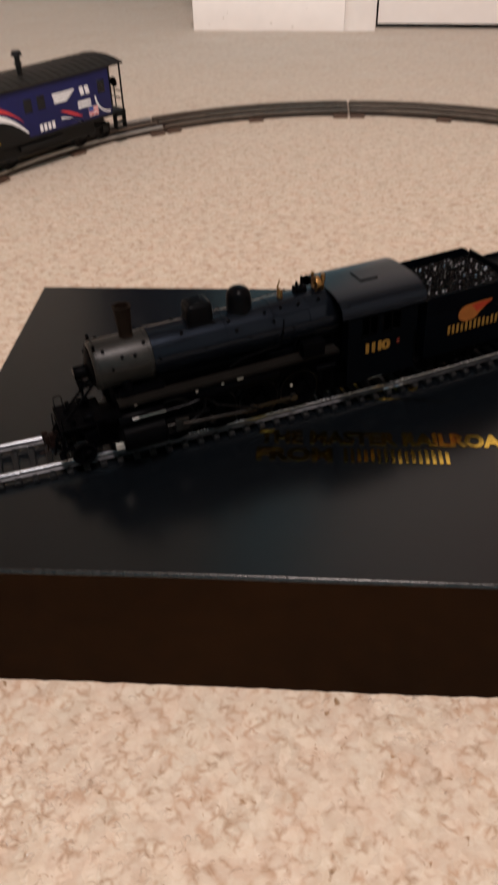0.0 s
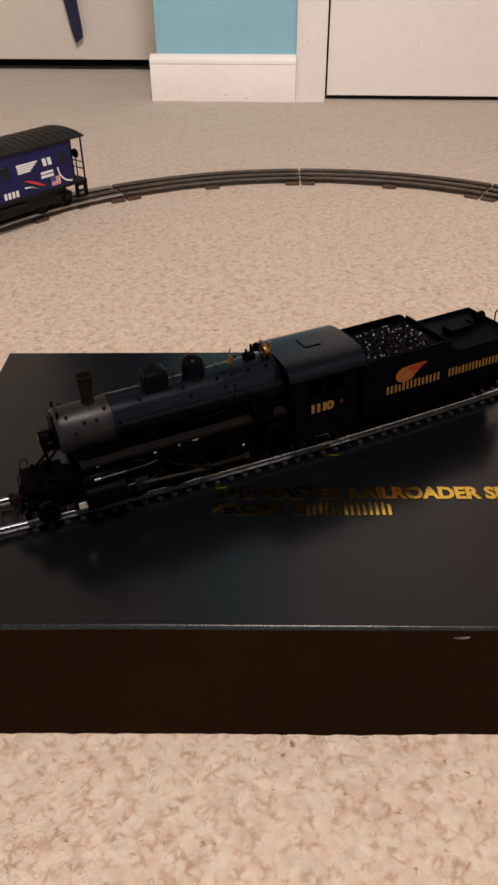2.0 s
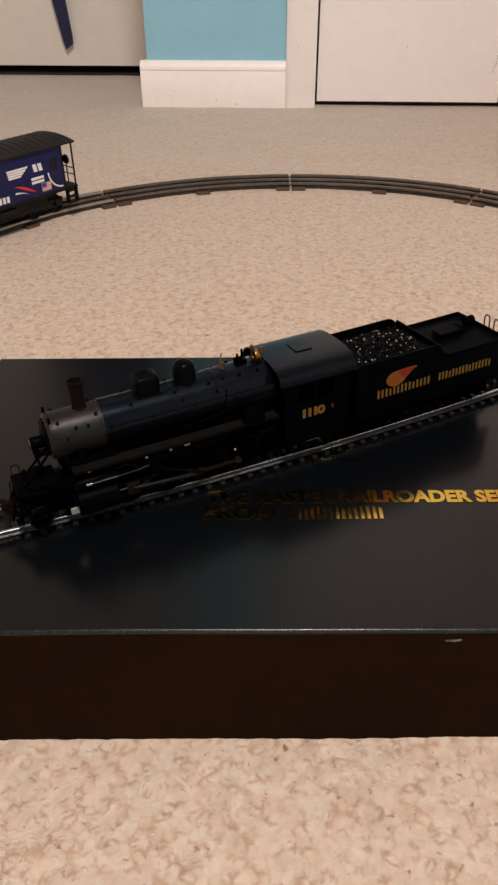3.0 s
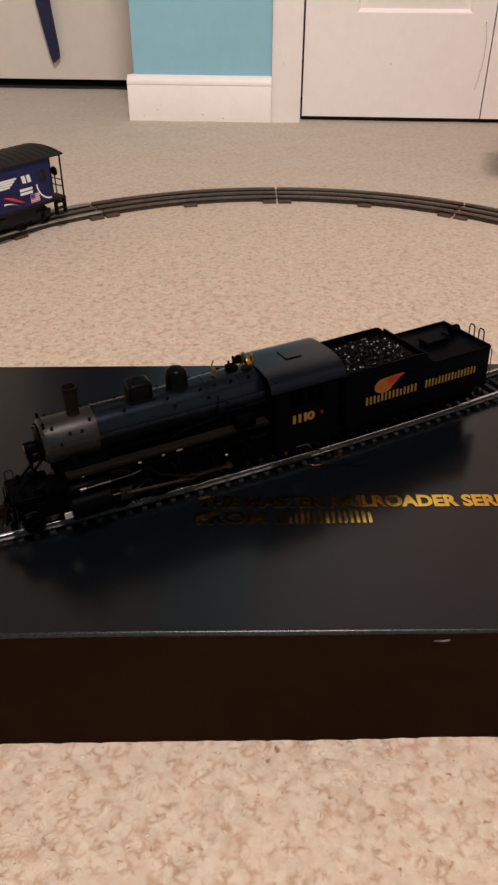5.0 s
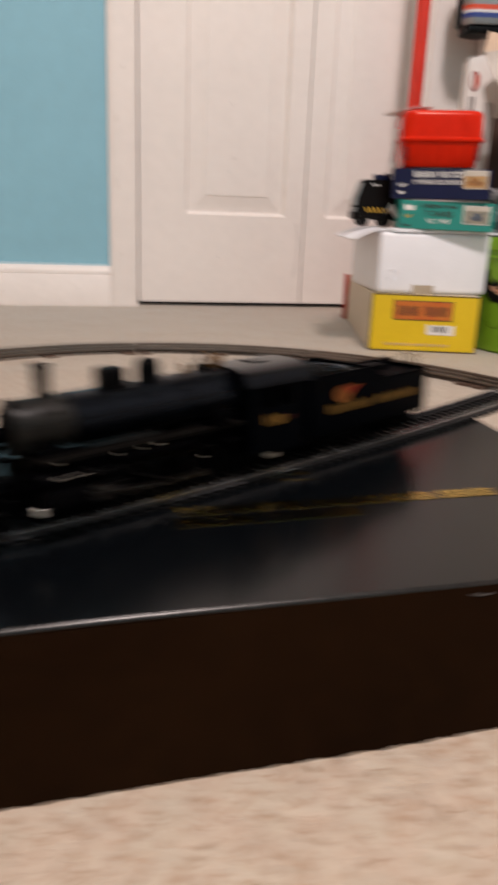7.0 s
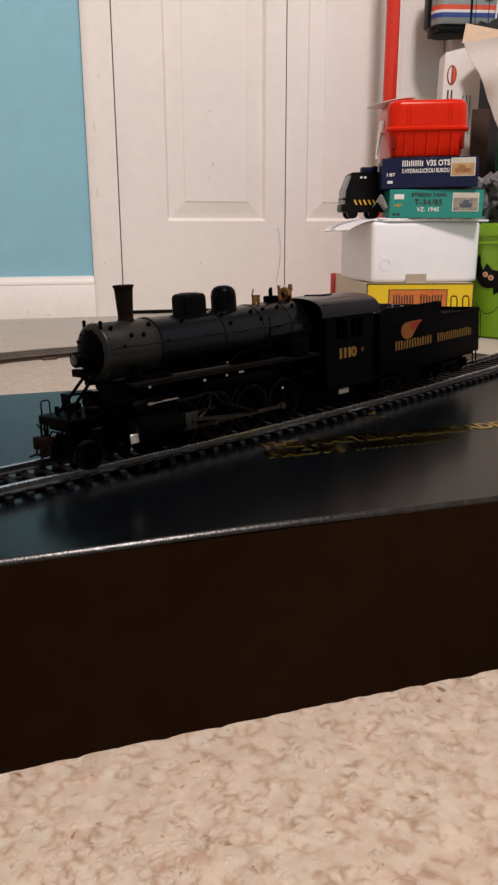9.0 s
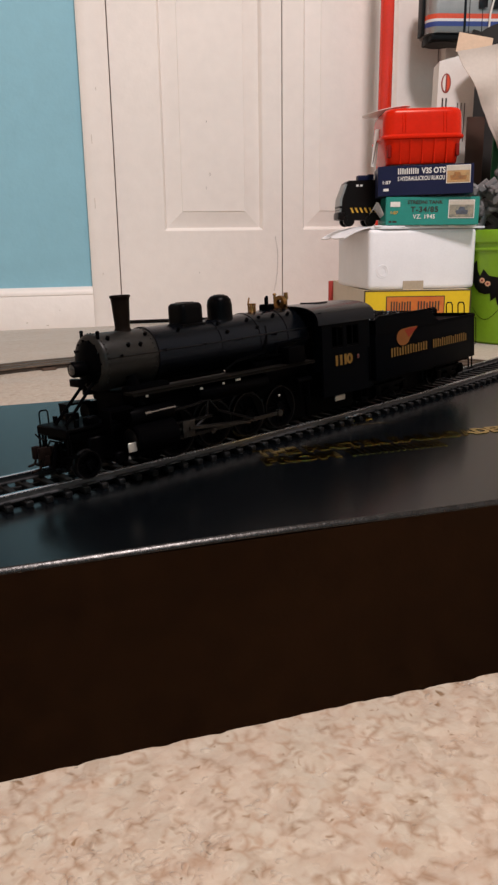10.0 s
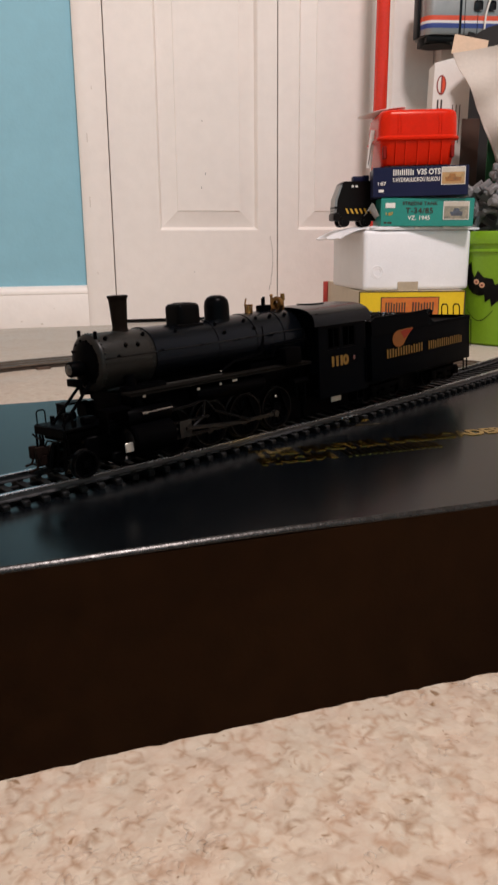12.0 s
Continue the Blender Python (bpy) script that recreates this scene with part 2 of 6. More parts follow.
M = {
    "carpet": carpet_mat(),
    "white_paint": mat("white_gloss_paint", (0.85, 0.80, 0.75), 0.42, vary=0.03, scale=6, bump=0.0004, bump_scale=90),
    "ceiling": mat("ceiling_paint", (0.80, 0.77, 0.72), 0.8, vary=0.03, scale=5, bump=0.0006, bump_scale=120),
    "wall_plain": mat("cream_wall_paint", (0.72, 0.66, 0.585), 0.7, vary=0.04, scale=4, bump=0.0005, bump_scale=150),
    "wall_blue": mat("sky_blue_wall_paint", (0.262, 0.515, 0.625), 0.62, vary=0.04, scale=5, bump=0.00025, bump_scale=160),
    "gap_shade": mat("painted_gap_shade", (0.012, 0.010, 0.009), 0.9),
    "box_lid": mat("black_laminated_card", (0.0016, 0.0022, 0.0029), 0.22, spec=0.30, vary=0.05, scale=3, rough_vary=0.0),
    "box_side": mat("dark_matte_card", (0.0112, 0.0046, 0.0017), 0.6, spec=0.02, vary=0.25, scale=12, bump=0.00008, bump_scale=500),
    "lid_fold": mat("shiny_black_card_fold", (0.006, 0.006, 0.0062), 0.27, spec=0.36, gloss_tint=(1.0, 0.97, 0.93), vary=0.3, scale=300, rough_vary=0.25, bump=0.00007, bump_scale=700),
    "card_edge": mat("worn_card_edge", (0.125, 0.118, 0.112), 0.5, second=(0.003, 0.003, 0.003), scale=85),
    "gold_foil": mat("gold_foil", (0.60, 0.41, 0.07), 0.15, metal=1.0, vary=0.15, scale=60, rough_vary=0.3),
    "gold_paint": mat("gold_lettering_paint", (0.125, 0.066, 0.012), 0.5, spec=0.15, vary=0.15, scale=200),
    # bluish reflections of the room are put into this gloss tint
    "boiler_black": mat("satin_boiler_enamel", (0.0014, 0.0018, 0.0026), 0.22, spec=0.18, gloss_tint=(0.54, 0.70, 1.0), vary=0.25, scale=120, bump=0.00002, bump_scale=1500),
    "loco_black": mat("dull_black_casting", (0.0006, 0.0006, 0.0008), 0.40, spec=0.012, vary=0.25, scale=120, bump=0.00003, bump_scale=900),
    "loco_cab": mat("satin_black_cab_enamel", (0.0006, 0.0009, 0.0015), 0.42, spec=0.014, vary=0.2, scale=120),
    "graphite": mat("graphite_smokebox_paint", (0.0095, 0.0089, 0.0078), 0.40, metal=0.08, spec=0.18, vary=0.4, scale=110, bump=0.00003, bump_scale=700),
    "stack_dark": mat("burnt_brown_black_paint", (0.0060, 0.0038, 0.0026), 0.45, spec=0.035, vary=0.25, scale=150),
    "steel_dark": mat("blackened_steel", (0.007, 0.007, 0.0075), 0.35, metal=0.9, vary=0.2, scale=200),
    "rod_steel": mat("worn_side_rod_steel", (0.028, 0.026, 0.024), 0.35, metal=0.9, vary=0.25, scale=200),
    "rail_side": mat("dull_oxidised_rail_side", (0.10, 0.10, 0.105), 0.42, metal=0.9, vary=0.2, scale=150),
    "nickel": mat("nickel_silver_rail", (0.38, 0.405, 0.44), 0.26, metal=1.0, vary=0.12, scale=120),
    "tie_black": mat("black_plastic_tie", (0.0065, 0.0065, 0.0068), 0.45, spec=0.12, vary=0.2, scale=200),
    "brass": mat("brass_fitting", (0.20, 0.110, 0.038), 0.34, metal=1.0, vary=0.15, scale=300),
    "coal": mat("glossy_black_coal", (0.0014, 0.0014, 0.0014), 0.14, spec=0.05, vary=0.5, scale=500, bump=0.0004, bump_scale=1500),
    "lens": mat("clear_lens", (0.008, 0.008, 0.008), 0.1, vary=0.05),
    "red_dot": mat("red_jewel", (0.055, 0.005, 0.004), 0.3),
    "pale_dot": mat("pale_metal_spot", (0.42, 0.40, 0.36), 0.35, metal=0.6),
    "logo_orange": mat("orange_decal", (0.15, 0.050, 0.010), 0.5, spec=0.12, vary=0.1, scale=200),
    "logo_red": mat("red_decal", (0.17, 0.016, 0.006), 0.5, spec=0.12, vary=0.1, scale=200),
    "tin": mat("tinplate_rail", (0.14, 0.108, 0.086), 0.42, metal=0.8, vary=0.25, scale=60),
    "tin_bright": mat("clean_tinplate_rail", (0.34, 0.32, 0.30), 0.38, metal=0.8, vary=0.2, scale=60),
    "tin_side": mat("oxidised_rail", (0.060, 0.047, 0.039), 0.5, metal=0.7, vary=0.3, scale=60),
    "rust_tie": mat("brown_tin_tie", (0.075, 0.043, 0.028), 0.5, metal=0.3, vary=0.3, scale=90),
    "caboose_blue": mat("navy_blue_plastic", (0.009, 0.011, 0.066), 0.36, spec=0.22, vary=0.12, scale=60),
    "caboose_black": mat("dull_black_plastic", (0.005, 0.005, 0.005), 0.5, spec=0.2, vary=0.2, scale=80),
    "caboose_roof": mat("weathered_black_roof", (0.010, 0.009, 0.0075), 0.55, spec=0.25, vary=0.25, scale=80),
    "decal_white": mat("white_decal", (0.70, 0.70, 0.70), 0.45, vary=0.05),
    "decal_red": mat("red_stripe", (0.50, 0.03, 0.03), 0.45, vary=0.08),
    "decal_blue": mat("blue_stripe", (0.022, 0.048, 0.23), 0.45, vary=0.08),
    "decal_yellow": mat("yellow_stripe", (0.62, 0.36, 0.03), 0.45, vary=0.08),
    "yellow_card": mat("glossy_yellow_card", (0.72, 0.50, 0.006), 0.38, vary=0.05, scale=30),
    "buff_card": mat("pale_buff_card", (0.60, 0.52, 0.40), 0.6, vary=0.06, scale=30),
    "red_card": mat("red_card_flap", (0.40, 0.035, 0.025), 0.5, vary=0.1, scale=30),
    "sign_orange": mat("orange_printed_panel", (0.58, 0.20, 0.022), 0.4, second=(0.52, 0.10, 0.020), scale=18),
    "ink": mat("dark_printing_ink", (0.035, 0.022, 0.016), 0.5, vary=0.1),
    "label_white": mat("white_paper_label", (0.76, 0.74, 0.70), 0.6, vary=0.04),
    "foam": mat("white_expanded_foam", (0.82, 0.825, 0.85), 0.55, vary=0.03, scale=40, bump=0.00005, bump_scale=420),
    "scratch": mat("faint_paint_scratch", (0.52, 0.45, 0.38), 0.6, vary=0.1),
    "tape": mat("brown_packing_tape", (0.40, 0.33, 0.24), 0.35, vary=0.1),
    "teal_card": mat("teal_printed_card", (0.020, 0.235, 0.190), 0.42, vary=0.08, scale=30),
    "navy_card": mat("navy_printed_card", (0.009, 0.011, 0.043), 0.42, spec=0.2, vary=0.1, scale=30),
    "photo_warm": mat("printed_photo_warm", (0.62, 0.36, 0.14), 0.42, second=(0.28, 0.20, 0.10), scale=110),
    "photo_grey": mat("printed_photo_grey", (0.42, 0.36, 0.26), 0.42, second=(0.10, 0.12, 0.11), scale=120),
    "red_plastic": mat("bright_red_plastic", (0.60, 0.014, 0.0010), 0.24, spec=0.22, gloss_tint=(1.0, 0.70, 0.55), vary=0.08, scale=30),
    "red_recess": mat("red_plastic_painted_shade", (0.20, 0.004, 0.001), 0.45, spec=0.2, vary=0.1, scale=30),
    "red_pole": mat("red_painted_metal", (0.66, 0.028, 0.010), 0.22, vary=0.08, scale=30),
    "lime_plastic": mat("lime_green_plastic", (0.185, 0.36, 0.010), 0.4, vary=0.07, scale=25),
    "bat_black": mat("black_printing", (0.003, 0.003, 0.003), 0.45, spec=0.15),
    "silver_plastic": mat("silver_painted_plastic", (0.30, 0.293, 0.285), 0.36, metal=0.6, vary=0.08, scale=60),
    "eye_peach": mat("pale_peach_print", (0.72, 0.42, 0.26), 0.45),
    "eye_red": mat("dark_red_print", (0.25, 0.03, 0.02), 0.45),
    "truck_black": mat("brown_black_plastic", (0.005, 0.003, 0.0025), 0.35, spec=0.12, vary=0.2),
    "coupler_brown": mat("dark_rusty_metal", (0.0065, 0.0036, 0.0028), 0.6, spec=0.04, vary=0.3, scale=300),
    "photo_sky": mat("printed_pale_sky", (0.55, 0.50, 0.42), 0.42, vary=0.1, scale=60),
    "photo_ochre": mat("printed_ochre", (0.40, 0.17, 0.04), 0.42, second=(0.18, 0.09, 0.04), scale=260),
    "photo_slate": mat("printed_slate", (0.10, 0.12, 0.17), 0.42, second=(0.05, 0.05, 0.05), scale=260),
    "walk_brown": mat("dusty_walkway_paint", (0.0050, 0.0044, 0.0038), 0.5, spec=0.04, vary=0.3, scale=150),
    "dome_black": mat("dull_dome_enamel", (0.0010, 0.0011, 0.0014), 0.32, spec=0.035, vary=0.25, scale=120),
    "coal_glint": mat("painted_coal_glint", (0.42, 0.45, 0.50), 0.12, metal=0.8, vary=0.3),
    "rod_bright": mat("polished_steel_rod", (0.17, 0.165, 0.16), 0.25, metal=1.0, vary=0.15, scale=200),
    "window_dark": mat("smoked_window", (0.008, 0.008, 0.010), 0.25, spec=0.25),
    "stripe_orange": mat("orange_red_stripe", (0.66, 0.075, 0.025), 0.4),
    "paper": mat("crumpled_white_paper", (0.53, 0.475, 0.42), 0.7, vary=0.05, scale=30, bump=0.0006, bump_scale=60),
    "kraft": mat("tan_card", (0.58, 0.42, 0.29), 0.65, vary=0.08, scale=30),
    "grey_plastic": mat("grey_kit_plastic", (0.20, 0.195, 0.195), 0.4, vary=0.12, scale=60),
    "dark_fabric": mat("dark_bag_fabric", (0.022, 0.020, 0.020), 0.9, vary=0.3, scale=80),
    "navy_cloth": mat("navy_blue_cloth", (0.012, 0.014, 0.050), 0.85, vary=0.25, scale=60, bump=0.0006, bump_scale=500),
    "clear_film": mat("cloudy_plastic_film", (0.72, 0.70, 0.66), 0.25, vary=0.05),
    "brown_card": mat("dark_brown_card", (0.055, 0.026, 0.016), 0.6, vary=0.15, scale=60),
    "green_card": mat("dark_green_card", (0.010, 0.13, 0.045), 0.5),
    "lamp_glow": mat("ceiling_lamp_glass", (0.8, 0.78, 0.72), 0.4),
}


# ---------------------------------------------------------------- modelling
class Build:
    """Collects shapes into one mesh. s: metres for one unit."""

    def __init__(self, s=1.0):
        self.bm, self.s = bmesh.new(), s

    def _keep(self, verts, m=None):
        if m is not None:
            bmesh.ops.transform(self.bm, matrix=m, verts=verts)
        return self

    def box(self, c, size, bevel=0.0, rz=0.0, seg=2, m=None):
        r = bmesh.ops.create_cube(self.bm, size=1.0)
        vs = r["verts"]
        bmesh.ops.transform(self.bm, verts=vs, matrix=Matrix.Translation(c) @ Matrix.Rotation(radians(rz), 4, "Z") @ Matrix.Diagonal((*size, 1)))
        if bevel:
            es = list({e for v in vs for e in v.link_edges})
            out = bmesh.ops.bevel(self.bm, geom=es, offset=bevel, segments=seg, affect="EDGES", profile=0.6)
            vs = list({v for f in out["faces"] for v in f.verts} | {v for v in vs if v.is_valid})
        return self._keep(vs, m)

    def rod(self, a, b, r, r2=None, seg=12, caps=True):
        a, b = Vector(a), Vector(b)
        d = b - a
        m = Matrix.Translation((a + b) / 2) @ d.to_track_quat("Z", "Y").to_matrix().to_4x4()
        bmesh.ops.create_cone(self.bm, cap_ends=caps, segments=seg, radius1=r, radius2=r if r2 is None else r2, depth=d.length, matrix=m)
        return self

    def path(self, pts, r, seg=8):
        for a, b in zip(pts, pts[1:]):
            self.rod(a, b, r, seg=seg)
        for p in pts[1:-1]:
            self.ball(p, (r, r, r), 6)
        return self

    def ball(self, c, r, seg=12):
        bmesh.ops.create_uvsphere(self.bm, u_segments=seg, v_segments=max(4, seg // 2), radius=1.0, matrix=Matrix.Translation(c) @ Matrix.Diagonal((*r, 1)))
        return self

    def lathe(self, prof, m=Matrix(), seg=32, sx=1.0, sy=1.0):
        """prof: radius and height; turned about z, then placed by m."""
        rings = []
        for r, z in prof:
            if r < 1e-6:
                rings.append([self.bm.verts.new(m @ Vector((0, 0, z)))])
            else:
                rings.append([self.bm.verts.new(m @ Vector((sx * r * math.cos(k * math.tau / seg), sy * r * math.sin(k * math.tau / seg), z))) for k in range(seg)])
        for a, b in zip(rings, rings[1:]):
            for k in range(seg):
                q = [a[k % len(a)], a[(k + 1) % len(a)], b[(k + 1) % len(b)], b[k % len(b)]]
                q = [v for i, v in enumerate(q) if v not in q[:i]]
                if len(q) > 2:
                    self.bm.faces.new(q)
        return self

    def prism(self, poly, z0, z1, m=Matrix()):
        """A flat outline in x, y raised from z0 to z1, placed by m."""
        lo = [self.bm.verts.new(m @ Vector((x, y, z0))) for x, y in poly]
        hi = [self.bm.verts.new(m @ Vector((x, y, z1))) for x, y in poly]
        n = len(poly)
        self.bm.faces.new(lo[::-1]), self.bm.faces.new(hi)
        for k in range(n):
            self.bm.faces.new((lo[k], lo[(k + 1) % n], hi[(k + 1) % n], hi[k]))
        return self

    def sheet(self, fn, nu, nv, thick=0.0):
        """A curved sheet fn(u, v) over 0..1, with a thickness along z of the normal."""
        g = [[self.bm.verts.new(fn(i / nu, j / nv)) for j in range(nv + 1)] for i in range(nu + 1)]
        fs = [self.bm.faces.new((g[i][j], g[i + 1][j], g[i + 1][j + 1], g[i][j + 1])) for i in range(nu) for j in range(nv)]
        if thick:
            self.bm.normal_update()
            bmesh.ops.solidify(self.bm, geom=fs, thickness=thick)
        return self

    def mesh(self, name, material, smooth=40):
        bmesh.ops.recalc_face_normals(self.bm, faces=self.bm.faces)
        if self.s != 1.0:
            bmesh.ops.scale(self.bm, vec=(self.s,) * 3, verts=self.bm.verts)
        me = bpy.data.meshes.new(name)
        self.bm.to_mesh(me)
        self.bm.free()
        me.materials.append(material)
        if smooth and me.polygons:
            me.polygons.foreach_set("use_smooth", [True] * len(me.polygons))
            me.set_sharp_from_angle(angle=radians(smooth))
        return me


def part(name, b, material, parent, label="", m=None, smooth=40):
    ob = new(name, b.mesh(name, M[material], smooth) if isinstance(b, Build) else b)
    ob.parent = parent
    if m is not None:
        ob.matrix_basis = m
    return tagged(ob, label)


def two_tone(ob, second, keep):
    """Gives the second material to all faces for which keep(centre, normal) is false."""
    me = ob.data
    me.materials.append(M[second])
    for f in me.polygons:
        if not keep(f.center, f.normal):
            f.material_index = 1
    return ob


def thing(name, label, category, m=Matrix(), group="", kind=""):
    ob = new(name)
    ob.empty_display_size = 0.02
    ob.matrix_basis = m
    return tagged(ob, label, category, group, kind)


def solid(name, b, material, label, category, m=Matrix(), group="", kind="", smooth=40):
    ob = new(name, b.mesh(name, M[material], smooth))
    ob.matrix_basis = m
    return tagged(ob, label, category, group, kind)


def structure(name, b, material, label="", m=Matrix(), smooth=40):
    return solid(name, b, material, label, name.split("_")[0], m, kind="structure", smooth=smooth)


def lettering(text, width, height, depth=0.0002, bold=0.0, spacing=1.0):
    """A mesh of letters in the built-in font, fitted into width x height, lying in x, y from the lower left corner."""
    c = bpy.data.curves.new("letters", "FONT")
    c.body, c.size, c.offset, c.extrude, c.space_character, c.resolution_u = text, 1.0, bold, 0.01, spacing, 3
    ob = bpy.data.objects.new("letters", c)
    scene.collection.objects.link(ob)
    dg = bpy.context.evaluated_depsgraph_get()
    me = bpy.data.meshes.new_from_object(ob.evaluated_get(dg))
    bpy.data.objects.remove(ob)
    co = np.empty(len(me.vertices) * 3)
    me.vertices.foreach_get("co", co)
    co = co.reshape(-1, 3)
    lo, hi = co.min(0), co.max(0)
    co = (co - lo) / np.maximum(hi - lo, 1e-9) * np.array((width, height, depth))
    me.vertices.foreach_set("co", co.ravel())
    me.update()
    return me


def letters(name, text, width, height, material, parent, m, label="", bold=0.0, depth=0.0002, spacing=1.0):
    me = lettering(text, width, height, depth, bold, spacing)
    me.materials.clear()
    me.materials.append(M[material])
    return part(name, me, material, parent, label, m)


def block_row(name, n, width, height, depth, material, parent, m, label=""):
    """Lettering reduced to plain shapes: one pair of plain upright bars for each letter."""
    step = width / n
    w = step * 0.84
    for k in range(n):
        b = Build()
        for cx, h in ((w * 0.19, 1.0), (w * 0.78, (1.0, 0.86, 0.94)[k % 3])):
            b.box((cx, height * h / 2, depth / 2), (w * 0.31, height * h, depth))
        part(name, b, material, parent, label, m=m @ pose(k * step, 0, 0), smooth=0)



# ---------------------------------------------------------------- floor, walls, doors
def smooth_noise(x, y, cell, seed):
    """Value noise on arrays."""
    rng = np.random.RandomState(seed)
    tab = rng.rand(256, 256)
    xs, ys = x / cell + 1000.0, y / cell + 1000.0
    xi, yi = np.floor(xs).astype(int), np.floor(ys).astype(int)
    fx, fy = xs - xi, ys - yi
    fx, fy = fx * fx * (3 - 2 * fx), fy * fy * (3 - 2 * fy)
    g = lambda a, b: tab[a % 256, b % 256]
    return (g(xi, yi) * (1 - fx) + g(xi + 1, yi) * fx) * (1 - fy) + (g(xi, yi + 1) * (1 - fx) + g(xi + 1, yi + 1) * fx) * fy


def tufts(x, y, cell, seed):
    """Rounded carpet tufts: one to each jittered cell, with clefts between them."""
    rng = np.random.RandomState(seed)
    jx, jy, up = rng.rand(256, 256), rng.rand(256, 256), 0.7 + 0.3 * rng.rand(256, 256)
    xs, ys = x / cell + 1000.0, y / cell + 1000.0
    xi, yi = np.floor(xs).astype(int), np.floor(ys).astype(int)
    best = np.zeros_like(x)
    for dx in (-1, 0, 1):
        for dy in (-1, 0, 1):
            a, b = (xi + dx) % 256, (yi + dy) % 256
            d2 = (xs - xi - dx - jx[a, b]) ** 2 + (ys - yi - dy - jy[a, b]) ** 2
            best = np.maximum(best, up[a, b] * np.sqrt(np.maximum(0.0, 1 - d2 / 0.52)))
    return best


def make_floor():
    xs = np.concatenate([np.linspace(-2.4, -0.62, 14), np.arange(-0.60, 0.98, 0.0022), np.linspace(1.0, 2.7, 14)])
    ys = np.concatenate([np.linspace(-2.4, -0.19, 14), np.arange(-0.18, 0.03, 0.0016), np.arange(0.032, 0.62, 0.0032), np.arange(0.622, 1.45, 0.0048), np.linspace(1.46, 2.2, 5)])
    X, Y = np.meshgrid(xs, ys)
    warp = smooth_noise(X, Y, 0.009, 3) * 0.005
    tuft = tufts(X + warp, Y - warp, 0.0060, 5)
    curl = smooth_noise(X + 0.3 * warp, Y, 0.0026, 7)
    roll = smooth_noise(X, Y, 0.040, 9)
    near = np.clip((0.25 - Y) / 0.20, 0.0, 1.0)
    Z = (tuft * 0.0030 + curl * 0.0010) * (0.09 + 0.14 * near) + (roll - 0.5) * 0.0008 - 0.0008 - 0.0009 * near
    fine = (X > -0.6) & (X < 0.98) & (Y > -0.18) & (Y < 1.45)
    Z = np.where(fine, Z, -0.001)
    ny, nx = X.shape
    idx = np.arange(nx * ny).reshape(ny, nx)
    quads = np.stack([idx[:-1, :-1], idx[:-1, 1:], idx[1:, 1:], idx[1:, :-1]], -1).reshape(-1, 4)
    me = bpy.data.meshes.new("floor")
    me.vertices.add(nx * ny)
    me.vertices.foreach_set("co", np.stack([X, Y, Z], -1).ravel())
    me.loops.add(quads.size)
    me.loops.foreach_set("vertex_index", quads.ravel().astype(np.int32))
    me.polygons.add(len(quads))
    me.polygons.foreach_set("loop_start", np.arange(0, quads.size, 4, dtype=np.int32))
    me.update(calc_edges=True)
    me.polygons.foreach_set("use_smooth", np.ones(len(quads), bool))
    me.materials.append(M["carpet"])
    return tagged(new("floor", me), "beige cut-pile carpet with brown flecks", "carpet", kind="structure")


make_floor()


def make_yarn():
    """Rounded tufts of yarn standing on the carpet in front of the black box."""
    rng = np.random.RandomState(17)
    n, rings, sides = 17000, 5, 6
    x, y = rng.uniform(-0.07, 0.37, n), rng.uniform(-0.175, 0.004, n)
    turn, bend_by = rng.uniform(0, math.tau, n), rng.uniform(-2.2, 2.2, n)
    length, rise, thick = rng.uniform(0.0022, 0.0048, n), rng.uniform(0.0002, 0.0008, n), rng.uniform(0.0008, 0.0015, n)
    co = np.empty((n, rings, sides, 3))
    px, py = x.copy(), y.copy()
    for k in range(rings):
        s = k / (rings - 1)
        a = turn + bend_by * s
        if k:
            px, py = px + np.cos(a) * length / (rings - 1), py + np.sin(a) * length / (rings - 1)
        pz = -0.0026 + rise * math.sin(math.pi * (0.10 + 0.62 * s))
        r = thick * math.sqrt(1.0 - 0.985 * s * s)
        for j in range(sides):
            b = math.tau * j / sides
            co[:, k, j, 0] = px - np.sin(a) * r * math.cos(b)
            co[:, k, j, 1] = py + np.cos(a) * r * math.cos(b)
            co[:, k, j, 2] = pz + 0.8 * r * math.sin(b)
    co[..., 1] = np.minimum(co[..., 1], 0.0012 + 0.0 * co[..., 1])
    idx = np.arange(n * rings * sides).reshape(n, rings, sides)
    quads = [np.stack([idx[:, k, j], idx[:, k, (j + 1) % sides], idx[:, k + 1, (j + 1) % sides], idx[:, k + 1, j]], -1) for k in range(rings - 1) for j in range(sides)]
    quads = np.concatenate(quads)
    me = bpy.data.meshes.new("carpet_yarn")
    me.vertices.add(co.size // 3)
    me.vertices.foreach_set("co", co.ravel())
    me.loops.add(quads.size)
    me.loops.foreach_set("vertex_index", quads.ravel().astype(np.int32))
    me.polygons.add(len(quads))
    me.polygons.foreach_set("loop_start", np.arange(0, quads.size, 4, dtype=np.int32))
    me.update(calc_edges=True)
    me.polygons.foreach_set("use_smooth", np.ones(len(quads), bool))
    me.materials.append(M["carpet"])
    return tagged(new("carpet_yarn", me), "curled beige carpet yarn along the black box", "carpet", kind="stuff")


make_yarn()
U_W, U_E, D_S, TOP = -1.3, 1.95, -3.1, 2.4


def slab(name, u0, u1, d0, d1, z0, z1, material, label, bevel=0.0):
    return structure(name, Build().box(((u0 + u1) / 2, (d0 + d1) / 2, (z0 + z1) / 2), (u1 - u0, d1 - d0, z1 - z0), bevel), material, label, WALL)


